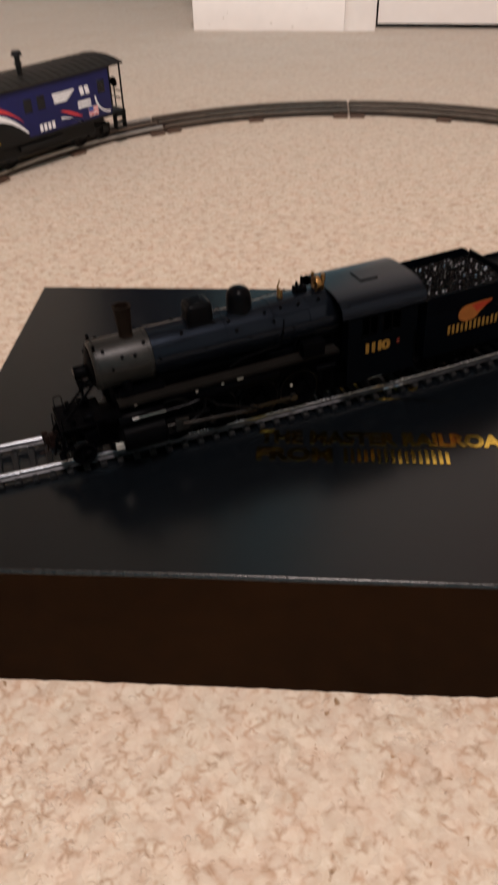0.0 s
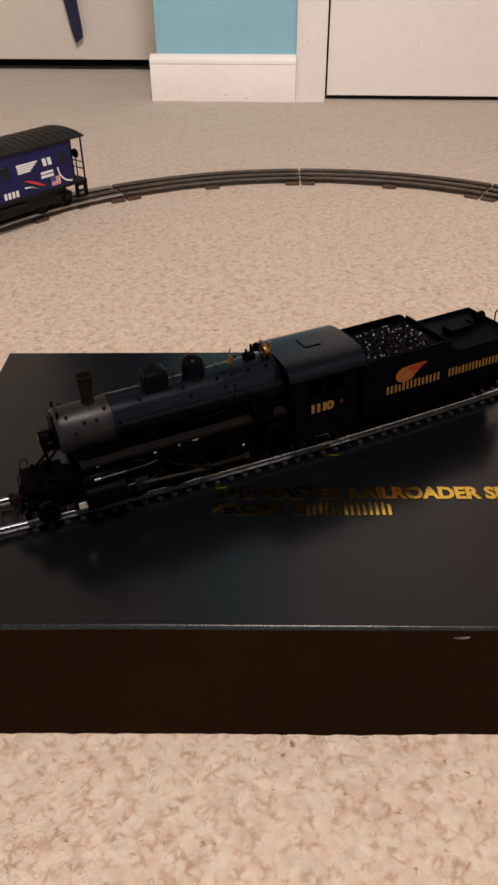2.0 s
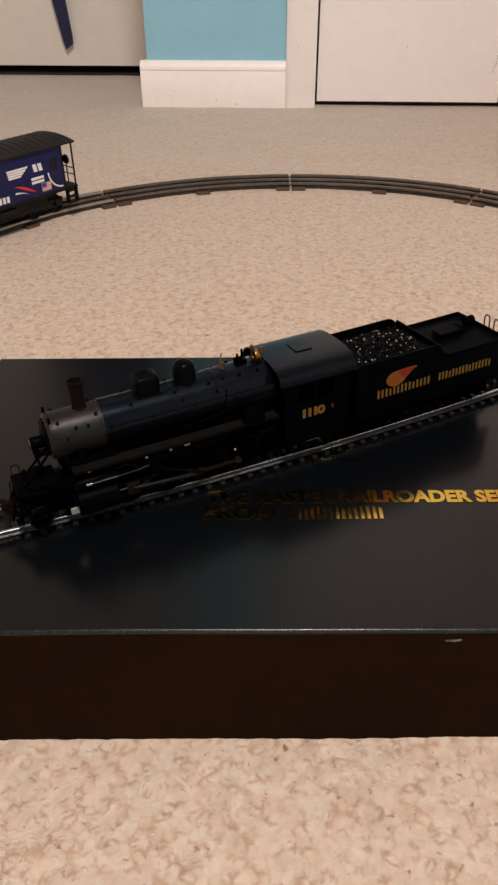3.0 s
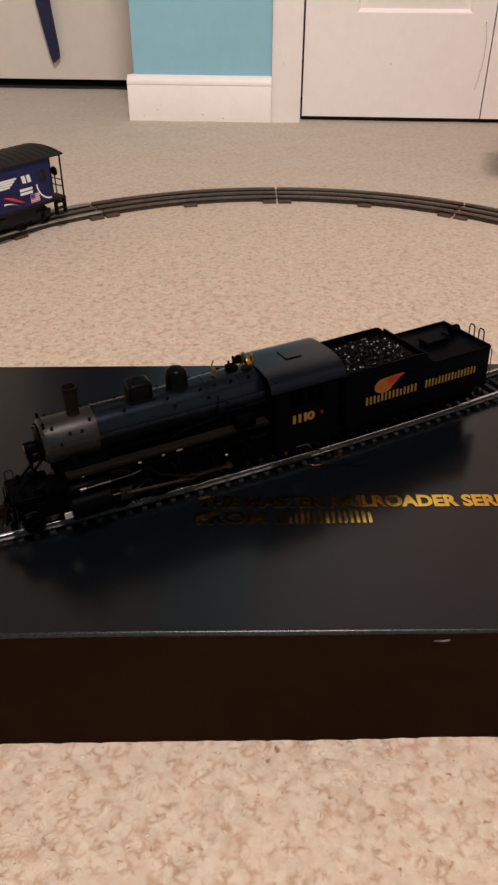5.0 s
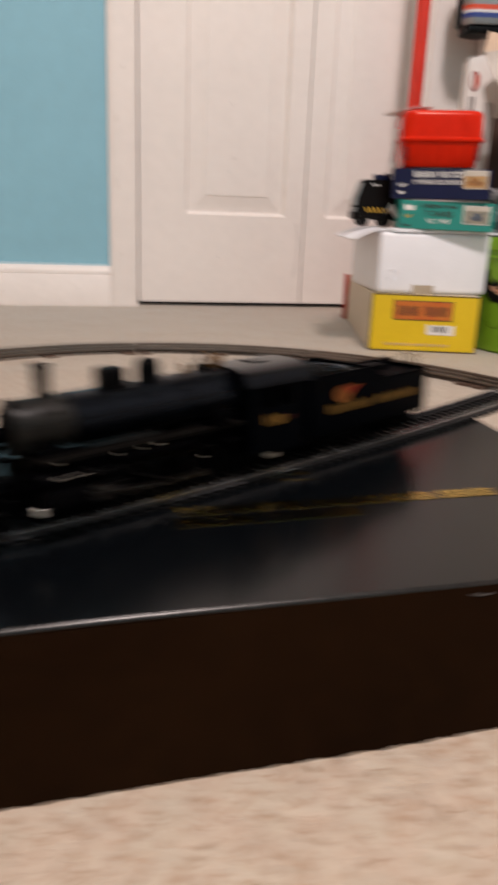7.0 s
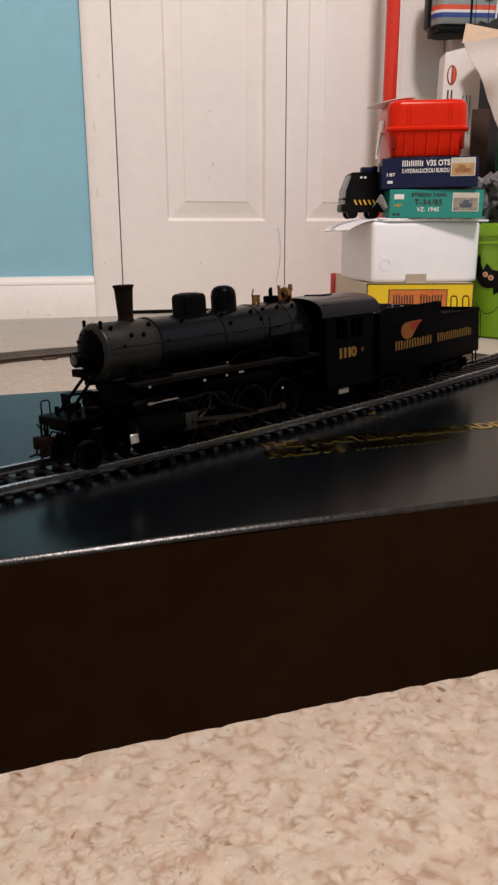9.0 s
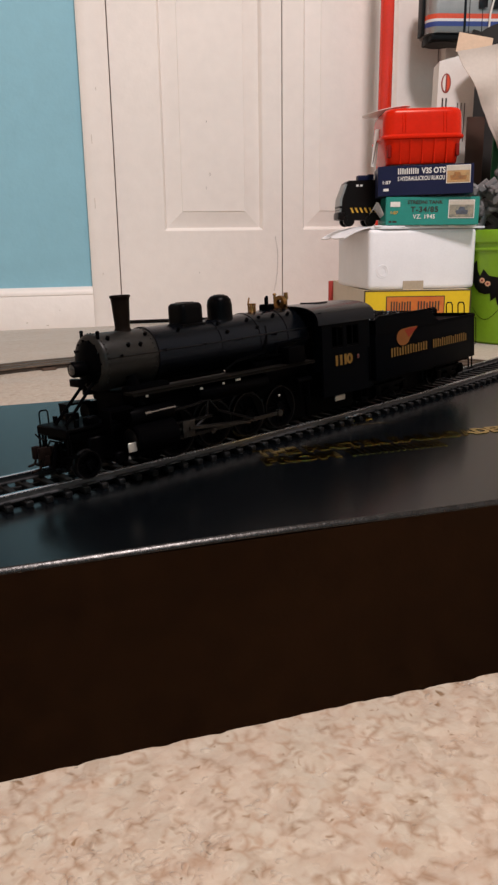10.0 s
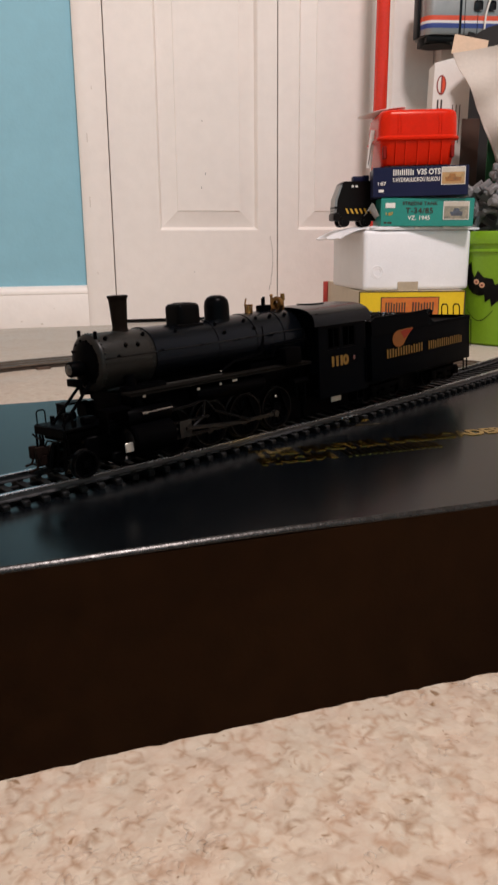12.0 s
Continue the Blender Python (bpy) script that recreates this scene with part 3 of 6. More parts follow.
slab("wall_north_1", 0.006, 0.2660, 0.006, 0.120, -0.01, TOP, "wall_blue", "sky-blue painted wall between two doors")
slab("wall_north_2", 0.8400, U_E, 0.006, 0.120, -0.01, TOP, "wall_plain", "cream painted wall beside the closet")
slab("wall_north_3", 0.2660, 0.8400, 0.006, 0.120, 2.03, TOP, "wall_plain", "cream wall above the closet doors")
slab("wall_north_4", U_W, -0.86, 0.006, 0.120, -0.01, TOP, "wall_plain", "cream painted wall")
slab("wall_recess_1", 0.006, 0.106, 0.120, 0.70, -0.01, TOP, "wall_plain", "side wall of the door recess")
slab("wall_recess_2", -0.96, -0.86, 0.120, 0.70, -0.01, TOP, "wall_plain", "side wall of the door recess")
slab("wall_recess_3", -0.86, 0.006, 0.270, 0.370, 2.04, TOP, "wall_plain", "wall above the recessed door")
slab("wall_hall", -0.96, 0.106, 0.70, 0.76, -0.01, TOP, "wall_plain", "dark hall wall behind the door")
slab("wall_closet_1", 0.106, 0.95, 0.70, 0.76, -0.01, TOP, "wall_plain", "closet back wall")
slab("wall_closet_2", 0.95, 1.01, 0.120, 0.76, -0.01, TOP, "wall_plain", "closet side wall")
slab("wall_west", U_W - 0.1, U_W, D_S, 0.12, -0.01, TOP, "wall_plain", "cream painted wall")
slab("wall_east", U_E, U_E + 0.1, D_S, 0.12, -0.01, TOP, "wall_plain", "cream painted wall")
slab("wall_south", U_W - 0.1, U_E + 0.1, D_S - 0.1, D_S, -0.01, TOP, "wall_blue", "sky-blue painted wall")
slab("ceiling", U_W - 0.1, U_E + 0.1, D_S - 0.1, 0.78, TOP, TOP + 0.06, "ceiling", "white painted ceiling")

# near-black strips paint the shade in the gaps under the doors
slab("threshold_1", -0.858, 0.004, 0.268, 0.44, -0.006, 0.0035, "gap_shade", "near-black strip for the shaded gap under the hall door")
slab("threshold_2", 0.2690, 0.8365, 0.026, 0.200, -0.006, 0.0030, "gap_shade", "near-black strip for the shaded gap under the closet doors")

# baseboard: two boards with a rounded upper lip, mitred round the wall's end
def board(length):
    prof = [(0.0065, 0.0), (-0.0055, 0.0), (-0.0053, 0.0545), (-0.0046, 0.0556), (-0.0046, 0.0562), (-0.0054, 0.0572), (-0.0050, 0.0615), (-0.0030, 0.0650), (0.0, 0.0672), (0.0030, 0.0688), (0.0065, 0.0694)]
    return Build().prism(prof, 0, length, Matrix(((0, 0, 1, 0), (1, 0, 0, 0), (0, 1, 0, 0), (0, 0, 0, 1))))


structure("baseboard", board(0.2262), "white_paint", "white painted baseboard under the blue wall", WALL @ pose(-0.004, 0.0, -0.004))
skirting = bpy.data.objects["baseboard"]
mark = Build()
for u, z, w in ((0.046, 0.020, 0.0018), (0.052, 0.027, 0.0012), (0.118, 0.014, 0.0026), (0.171, 0.033, 0.0012), (0.150, 0.009, 0.0034), (0.024, 0.011, 0.0016)):
    mark.box((u, -0.0057, z), (w, 0.0006, 0.0009))
part("scuff", mark, "tape", skirting, "small brown scuffs")
structure("baseboard", board(0.275), "white_paint", "white painted baseboard round the wall end", WALL @ pose(0.0, 0.281, -0.004, 0, 0, -90))

# casing of the closet
def casing(h, w=0.0456):
    prof = [(0, 0.018), (0, -0.0015), (0.004, -0.0045), (0.018, -0.0050), (0.030, -0.0020), (w - 0.005, -0.0015), (w, 0.0005), (w, 0.018)]
    return Build().prism(prof, -0.004, h)


trim_1 = structure("trim_1", casing(2.075), "white_paint", "white painted closet door casing", WALL @ pose(0.2224, 0, 0))
nick = Build()
for u, z, h in ((0.013, 0.292, 0.013), (0.012, 0.196, 0.016), (0.024, 0.365, 0.004), (0.018, 0.085, 0.004)):
    nick.box((u, -0.0050 if u < 0.02 else -0.0034, z), (0.0007, 0.0006, h))
part("scuff", nick, "scratch", trim_1, "fine faint scratches")
structure("trim_2", casing(2.075), "white_paint", "white painted closet door casing", WALL @ pose(0.8390, 0, 0))
structure("trim_3", casing(0.571), "white_paint", "white painted head casing", WALL @ Matrix(((0, 0, 1, 0.2680), (0, 1, 0, 0), (1, 0, 0, 2.0290), (0, 0, 0, 1))))
slab("jamb_1", 0.2660, 0.2682, 0.0185, 0.118, 0.0, 2.03, "white_paint", "white door jamb")
slab("jamb_2", 0.8372, 0.8400, 0.0185, 0.118, 0.0, 2.03, "white_paint", "white door jamb")


def ring_panel(b, u0, u1, z0, z1, d):
    """A moulded panel: a steep groove, a slope rising out of it and a flat raised field."""
    steps = [(0.0, 0.0), (0.0015, 0.0012), (0.0050, 0.0080), (0.0310, 0.0034), (0.0318, 0.0024)]
    loops = []
    for off, dep in steps:
        loops.append([b.bm.verts.new((u, d + dep, z)) for u, z in ((u0 + off, z0 + off), (u1 - off, z0 + off), (u1 - off, z1 - off), (u0 + off, z1 - off))])
    for a, c in zip(loops, loops[1:]):
        for k in range(4):
            b.bm.faces.new((a[k], a[(k + 1) % 4], c[(k + 1) % 4], c[k]))
    b.bm.faces.new(loops[-1])
    return b


def closet_leaf(u0, u1, pu0, pu1, label):
    door = thing("closet_door", label, "door", WALL, "closet doors", "structure")
    f, k, z0, z1 = 0.0170, 0.047, 0.0062, 2.022
    cuts = [(0.152, 0.895), (1.02, 1.90)]
    for a, c in ((u0, pu0), (pu1, u1)):
        part("stile", Build().box(((a + c) / 2, (f + k) / 2, (z0 + z1) / 2), (c - a, k - f, z1 - z0)), "white_paint", door)
    edges = [z0] + [e for c in cuts for e in c] + [z1]
    for a, c in zip(edges[::2], edges[1::2]):
        part("rail", Build().box(((pu0 + pu1) / 2, (f + k) / 2, (a + c) / 2), (pu1 - pu0, k - f, c - a)), "white_paint", door)
    for a, c in cuts:
        part("panel", ring_panel(Build(), pu0, pu1, a, c, f), "white_paint", door, smooth=0)
    # scuffs low on the stile beside the other leaf
    if pu0 < 0.5:
        rng = random.Random(4)
        s = Build()
        for i in range(26):
            z = 0.050 + i * 0.0036
            s.box((0.5385 + 0.006 * math.sin(i * 0.11) + rng.uniform(-0.0008, 0.0008), f - 0.0001, z), (0.0012, 0.0004, rng.uniform(0.0008, 0.0022)))
        for u, z, h in ((0.428, 0.243, 0.010), (0.421, 0.221, 0.007), (0.424, 0.325, 0.006), (0.405, 0.083, 0.004)):
            s.box((u, f + 0.0023 if z > 0.18 else f - 0.0001, z), (0.0005, 0.0004, 0.5 * h))
        part("scuff", s, "ink", door, "short dark scuff marks")
    return door


closet_leaf(0.2712, 0.5522, 0.3480, 0.5190, "white moulded bifold closet door leaf, closed")
closet_leaf(0.5540, 0.8340, 0.5900, 0.7600, "white moulded bifold closet door leaf beside stacked boxes")

door = thing("door_1", "plain off-white hall door standing over a dark gap", "door", WALL, kind="structure")
part("leaf", Build().box((-0.446, 0.277, 1.0300), (0.828, 0.036, 2.026), 0.002), "wall_plain", door)
part("knob", Build().rod((-0.79, 0.266, 0.93), (-0.79, 0.216, 0.93), 0.012).ball((-0.79, 0.204, 0.93), (0.027, 0.022, 0.027), 16), "brass", door)

# a dark blue garment with a loose strap on the hall door
def coat():
    b = Build()

    def fn(u, v):
        x = -0.330 + 0.322 * u
        z = 0.285 + 0.9 * v + 0.012 * math.sin(9 * u)
        y = 0.240 - 0.022 * math.sin(math.pi * u) - 0.010 * math.sin(22 * u + 2 * v) - 0.008 * math.sin(7 * u)
        return Vector((x, y, z))
    return b.sheet(fn, 40, 18, 0.006)


def strap():
    b = Build()

    def fn(u, v):
        w = 0.014 + 0.009 * min(1, v * 2.2)
        return Vector((-0.186 + (u - 0.5) * w * 1.2 * min(1, 0.78 + 9 * v) - 0.034 * v, 0.249 - 0.004 * math.sin(5 * v), 0.050 + 0.010 * (u - 0.5) * (1 - v) + 0.30 * v))
    return b.sheet(fn, 4, 20, 0.004)


garment = thing("hanging_coat", "navy-blue cloth coat hanging on the hall door", "coat", WALL)
part("body", coat(), "navy_cloth", garment)
part("strap", strap(), "navy_cloth", garment, "loose navy strap hanging down")
fit_hook = Build().box((-0.17, 0.254, 1.24), (0.10, 0.010, 0.03), 0.003).path([(-0.17, 0.252, 1.24), (-0.17, 0.230, 1.22), (-0.17, 0.224, 1.24)], 0.004)
part("hook", fit_hook, "steel_dark", garment)

light_fix = thing("ceiling_light", "round white glass ceiling light, switched on", "lamp", pose(0.36, -0.75, 0))
part("canopy", Build().lathe([(0.0, TOP), (0.20, TOP), (0.20, TOP - 0.02), (0.185, TOP - 0.03), (0.0, TOP - 0.03)], seg=40), "white_paint", light_fix)
glow = M["lamp_glow"].node_tree.nodes["Principled BSDF"]
glow.inputs["Emission Color"].default_value, glow.inputs["Emission Strength"].default_value = (1.0, 0.832, 0.785, 1), 4.0
part("glass", Build().lathe([(0.18, TOP - 0.0302), (0.178, TOP - 0.05), (0.174, TOP - 0.06), (0.172, TOP - 0.0602), (0.168, TOP - 0.05)], seg=40), "lamp_glow", light_fix)

# ---------------------------------------------------------------- the black box with its gold lettering
carton = thing("presentation_box", "large black presentation box with gold lettering on the carpet", "box")
FRONT = pose(0, 0.0018, 0, -3.9, 0, 0)                      # the front leans back


def sag(x, y):
    """How far the thin card lid bows towards its front edge."""
    return (0.0006 * math.exp(-((x - 0.120) / 0.045) ** 2) - 0.0010 * max(0.0, (x - 0.20) / 0.1)) * math.exp(-y / 0.025)


def lid_sheet():
    b = Build()
    prof = [(0.00129, 0.0)] + [(y, 0.0) for y in (0.004, 0.009, 0.016, 0.026, 0.040, 0.070, 0.12, LID_D - 0.0006)] + [(LID_D, -0.0006), (LID_D, -0.0020), (0.002, -0.0020)]
    n = 60
    loops = [[b.bm.verts.new((x, y, z + sag(x, y))) for y, z in prof] for x in np.linspace(BX0, BX1, n + 1)]
    for p, q in zip(loops, loops[1:]):
        for i in range(len(prof)):
            b.bm.faces.new((p[i], p[(i + 1) % len(prof)], q[(i + 1) % len(prof)], q[i]))
    b.bm.faces.new(loops[0]), b.bm.faces.new(loops[-1][::-1])
    return b


def lip_roll():
    """The lid's rounded front fold, slightly uneven from handling."""
    b = Build()
    rng = random.Random(12)
    loops = []
    for x in np.linspace(BX0, BX1, 320):
        w = 1 + 0.06 * math.sin(x * 900) * math.sin(x * 260) + rng.uniform(-0.03, 0.03)
        prof = [(0.00129, 0.0)]
        for a0, a1, r, n in ((90, 54, 0.0008, 5), (54, 36, 0.0034 * w, 6), (36, 0, 0.00035, 4)):
            for k in range(n):
                a = radians(a0 + (a1 - a0) * (k + 0.5) / n)
                step = r * radians(a0 - a1) / n
                prof.append((prof[-1][0] - step * math.sin(a), prof[-1][1] - step * math.cos(a)))
        prof = [(0.0016, -0.0016), (0.00005, -0.0015)] + prof[:0:-1] + [(0.00129, 0.0), (0.0016, -0.0006)]
        loops.append([b.bm.verts.new((x, y, z + sag(x, y))) for y, z in prof])
    for p, q in zip(loops, loops[1:]):
        for i in range(len(p)):
            b.bm.faces.new((p[i], p[(i + 1) % len(p)], q[(i + 1) % len(p)], q[i]))
    b.bm.faces.new(loops[0]), b.bm.faces.new(loops[-1][::-1])
    return b


lid = part("lid", lid_sheet(), "box_lid", carton, "smooth black laminated lid", m=LID, smooth=20)
part("lid_fold", lip_roll(), "lid_fold", lid, "rounded shiny front fold of the lid")
t = 0.0018
part("front", Build().box(((BX0 + BX1) / 2, t / 2 + 0.0002, 0.0256), (BX1 - BX0, t, 0.0560)), "box_side", carton, "dark brown-black card side", m=FRONT)
STAND = Matrix(((0, 0, 1, 0), (1, 0, 0, 0), (0, 1, 0, 0), (0, 0, 0, 1)))
back_y = 0.0057 + LID_D - 0.0012
part("back", Build().box(((BX0 + BX1) / 2, back_y - t / 2, 0.0262), (BX1 - BX0, t, 0.0600)), "box_side", carton, "dark brown-black card side")
for x in (BX0, BX1 - t):
    part("end", Build().prism([(0.0045, -0.004), (back_y - 0.0022, -0.004), (back_y - 0.0022, 0.0558), (0.0080, 0.0525)], x, x + t, STAND), "box_side", carton, "dark brown-black card side")
part("chip", Build().prism([(0.2300, -0.0033), (0.2320, -0.0036), (0.2350, -0.0033), (0.2356, -0.0027), (0.2335, -0.0031), (0.2312, -0.0031)], -0.0009, 0.0008, Matrix(((1, 0, 0, 0), (0, 0, 1, 0), (0, 1, 0, 0), (0, 0, 0, 1)))), "card_edge", carton, "pale chip in the card", m=LID @ pose(0, 0, -0.0012))
part("sticker", Build().prism([(0.2725, 0.0155), (0.3050, 0.0140), (0.3040, 0.0440), (0.2712, 0.0450)], -0.0004, 0.0003, Matrix(((1, 0, 0, 0), (0, 0, 1, 0), (0, 1, 0, 0), (0, 0, 0, 1)))), "kraft", carton, "pale paper sticker low on the front", m=FRONT)
LZ = 0.00005
letters("title", "THE MASTER RAILROADER SERIES", 0.1375, 0.0079, "gold_foil", lid, pose(0.1448, 0.0672, LZ, 0, 0, -0.25), "gold foil capitals", bold=0.045)
letters("subtitle", "FROM", 0.0290, 0.0078, "gold_foil", lid, pose(0.1442, 0.0570, LZ), "gold foil capitals", bold=0.045)
block_row("letter_block", 8, 0.0405, 0.0078, 0.0002, "gold_foil", lid, pose(0.1773, 0.0570, LZ), "gold foil block")


def swoosh():
    b = Build()

    def fn(u, v):
        x = 0.172 + 0.056 * u
        return Vector((x, 0.0925 + 0.0042 * math.sin(math.pi * (0.15 + 0.75 * u)) + (v - 0.5) * 0.0009 * math.sin(math.pi * u + 0.05), LZ + 0.0001))
    b.sheet(fn, 24, 1)
    for k in range(9):
        b.box((0.158 + 0.0062 * k, 0.1040 + 0.0012 * math.sin(k * 1.9), LZ + 0.0001), (0.0040, 0.0011 + 0.0006 * (k % 3), 0.0002), 0, rz=20 - 9 * (k % 4))
    return b


part("emblem", swoosh(), "gold_foil", lid, "gold foil flourish in plain strokes")

# ---------------------------------------------------------------- the small railway track on the lid
RAIL_TOP = 4.7


def bend(x):
    """The flexed track bows gently towards the front of the box."""
    return -3.0 + 0.000235 * (x - 130.0) ** 2


def lay(x, y, z):
    """A place on the bowed track, from a distance along it and an offset across it."""
    slope = 0.00047 * (x - 130.0)
    return Vector((x - y * slope, bend(x) + y, z))


def track_section(a0, a1, label):
    tr = thing("track_section", label, "track", TRACK, "small track sections")
    for side in (-1, 1):
        y = side * 8.65
        prof = [(-1.15, 2.1), (1.15, 2.1), (1.15, 2.45), (0.35, 2.75), (0.35, 3.9), (0.62, 4.1), (0.62, RAIL_TOP - 0.15), (0.45, RAIL_TOP), (-0.45, RAIL_TOP), (-0.62, RAIL_TOP - 0.15), (-0.62, 4.1), (-0.35, 3.9), (-0.35, 2.75), (-1.15, 2.45)]
        b = Build(0.001)
        loops = [[b.bm.verts.new(lay(x, y + px, pz)) for px, pz in prof] for x in np.linspace(a0 + 0.2, a1 - 0.2, 24)]
        for p, q in zip(loops, loops[1:]):
            for i in range(len(prof)):
                b.bm.faces.new((p[i], p[(i + 1) % len(prof)], q[(i + 1) % len(prof)], q[i]))
        b.bm.faces.new(loops[0]), b.bm.faces.new(loops[-1][::-1])
        two_tone(part("rail", b, "nickel", tr), "rail_side", lambda c, n: c.z > 0.0039)
        for e, sgn in ((a0, 1), (a1, -1)):
            c = lay(e + sgn * 2.6, y, 2.55)
            part("rail_joiner", Build(0.001).box(c, (5.0, 3.0, 1.1), 0.2, seg=1), "nickel", tr)
    tie = Build(0.001).box((0, 0, 0.95), (2.4, 23.6, 1.9), 0.3, seg=1)
    for side in (-1, 1):
        for s2 in (-1, 1):
            tie.box((0, side * 8.65 + s2 * 1.5, 2.2), (1.6, 0.9, 0.8))
    tie = tie.mesh("tie", M["tie_black"])
    n = round((a1 - a0) / 6.3)
    step = (a1 - a0) / n
    for k in range(n):
        x = a0 + (k + 0.5) * step
        part("tie", tie, "tie_black", tr, m=pose(0.001 * x, 0.001 * bend(x), 0, 0, 0, math.degrees(0.00047 * (x - 130.0))))
    for side in (-1, 1):
        b = Build(0.001)
        prof = [(-0.65, 0.05), (0.65, 0.05), (0.65, 0.9), (0.5, 1.05), (-0.5, 1.05), (-0.65, 0.9)]
        loops = [[b.bm.verts.new(lay(x, side * 6.4 + px, pz)) for px, pz in prof] for x in np.linspace(a0 + 2, a1 - 2, 16)]
        for p, q in zip(loops, loops[1:]):
            for i in range(len(prof)):
                b.bm.faces.new((p[i], p[(i + 1) % len(prof)], q[(i + 1) % len(prof)], q[i]))
        b.bm.faces.new(loops[0]), b.bm.faces.new(loops[-1][::-1])
        part("tie_strip", b, "tie_black", tr)
    return tr


track_section(-120.0, 106.0, "gently bowed nickel-silver model track on black plastic ties")
track_section(106.0, 320.0, "gently bowed model track reaching past the corner of the black box")

# ---------------------------------------------------------------- model steam locomotive (millimetres over the lid, x to the rear)
AX = 38.8                                                    # boiler axis
ALONG = Matrix(((0, 0, 1, 0), (0, 1, 0, 0), (-1, 0, 0, 0), (0, 0, 0, 1)))   # turns z into x


def at(x, y, z):
    return Matrix.Translation((x, y, z))


def mm():
    return Build(0.001)


def arc_roof(x0, x1, half, eave, top, thick):
    """An arched sheet roof from x0 to x1."""
    b = mm()
    r = (half * half + (top - eave) ** 2) / (2 * (top - eave))
    a = math.asin(min(1, half / r))

    def fn(u, v):
        t2 = -a + 2 * a * v
        return Vector((x0 + (x1 - x0) * u, r * math.sin(t2), top - r + r * math.cos(t2)))
    return b.sheet(fn, 1, 20, thick)


def spoked_wheel(r, spokes, width):
    b = mm()
    turn = Matrix.Rotation(radians(90), 4, "X")
    b.lathe([(r * 0.80, -width / 2), (r * 0.93, -width / 2), (r * 0.93, width / 2), (r * 0.80, width / 2), (r * 0.80, -width / 2)], turn, 28)
    b.lathe([(0, -width * 0.6), (r * 0.24, -width * 0.6), (r * 0.24, width * 0.6), (0, width * 0.6)], turn, 16)
    b.lathe([(r * 0.10, -width * 0.2), (r * 0.9, -width * 0.2), (r * 0.9, -width * 0.1), (r * 0.10, -width * 0.1)], turn, 28)
    return b


def wheel_set(name, r, spokes, parent, x, counter=0.0):
    """Two wheels on an axle, the tyres bright."""
    me = spoked_wheel(r, spokes, 2.2).mesh("wheel", M["loco_black"])
    ty = mm().lathe([(r * 0.93, -1.25), (r * 1.09, -1.25), (r * 1.09, -0.7), (r, -0.5), (r * 0.99, 1.25), (r * 0.93, 1.25), (r * 0.93, -1.25)], Matrix.Rotation(radians(90), 4, "X"), 32).mesh("tyre", M["steel_dark"])
    sp = mm().rod((r * 0.2, 0, 0), (r * 0.83, 0, 0), r * 0.05, seg=5).mesh("spoke", M["loco_black"])
    for side in (-1, 1):
        w = part(name, me, "loco_black", parent, m=pose(0.001 * x, side * 0.0083, 0.001 * (RAIL_TOP + r), 0, 0, 0 if side < 0 else 180))
        part("tyre", ty, "steel_dark", w)
        for k in range(spokes):
            part("spoke", sp, "loco_black", w, m=Matrix.Rotation(k * math.tau / spokes, 4, "Y"))
        if counter:
            cw = mm()
            poly = [(r * 0.80 * math.cos(t3), r * 0.80 * math.sin(t3)) for t3 in np.linspace(radians(counter - 50), radians(counter + 50), 9)]
            part("counterweight", cw.prism(poly, -1.1, 1.3, Matrix.Rotation(radians(90), 4, "X")), "loco_black", w)
    part("axle", mm().rod((x, -8, RAIL_TOP + r), (x, 8, RAIL_TOP + r), 1.2), "steel_dark", parent)


loco = thing("model_locomotive", "black model steam locomotive with grey smokebox and gold numerals", "model train", LOCO)
# boiler and smokebox
smoke = mm().lathe([(0.0, -14.2), (7.8, -14.2), (8.8, -13.6), (9.1, -12.8), (9.1, 7.0)], at(0, 0, AX) @ ALONG, 48)
smoke = part("smokebox", smoke, "graphite", loco, "dull graphite-grey smokebox")
rv = mm()
for xx in (-12.4, 5.8):
    for k in range(36):
        a = k * math.tau / 36
        rv.ball((xx, 9.15 * math.cos(a), AX + 9.15 * math.sin(a)), (0.28, 0.28, 0.28), 6)
tagged(part("rivets", rv, "graphite", smoke), kind="stuff")
boiler = mm().lathe([(8.9, 6.9), (9.3, 7.0), (9.4, 36.0), (10.1, 54.0), (10.7, 68.0), (10.7, 79.0)], at(0, 0, AX) @ ALONG, 56)
boiler = part("boiler", boiler, "boiler_black", loco, "satin black boiler")
for xx, rr in ((7.7, 9.3), (35.5, 9.4), (54.0, 10.1), (68.0, 10.7)):
    part("boiler_band", mm().lathe([(rr - 0.1, -0.7), (rr + 0.22, -0.65), (rr + 0.22, 0.65), (rr - 0.1, 0.7)], at(xx, 0, AX) @ ALONG, 56), "boiler_black", boiler)
front = mm().lathe([(0, -16.2), (2.5, -16.1), (5.9, -15.1), (7.1, -14.3), (7.1, -14.0)], at(0, 0, AX) @ ALONG, 40)
front = part("smokebox_door", front, "loco_black", loco, "black smokebox door")
dogs = mm()
for k in range(14):
    a = k * math.tau / 14
    dogs.box((-14.5, 7.2 * math.cos(a), AX + 7.2 * math.sin(a)), (0.6, 0.7, 0.7), 0.15, seg=1)
part("door_clamps", dogs, "loco_black", front)
for dz in (-3.6, 3.6):
    part("hinge", mm().box((-15.2, 3.4, AX + dz), (0.6, 5.2, 0.7), 0.15, seg=1), "loco_black", front)
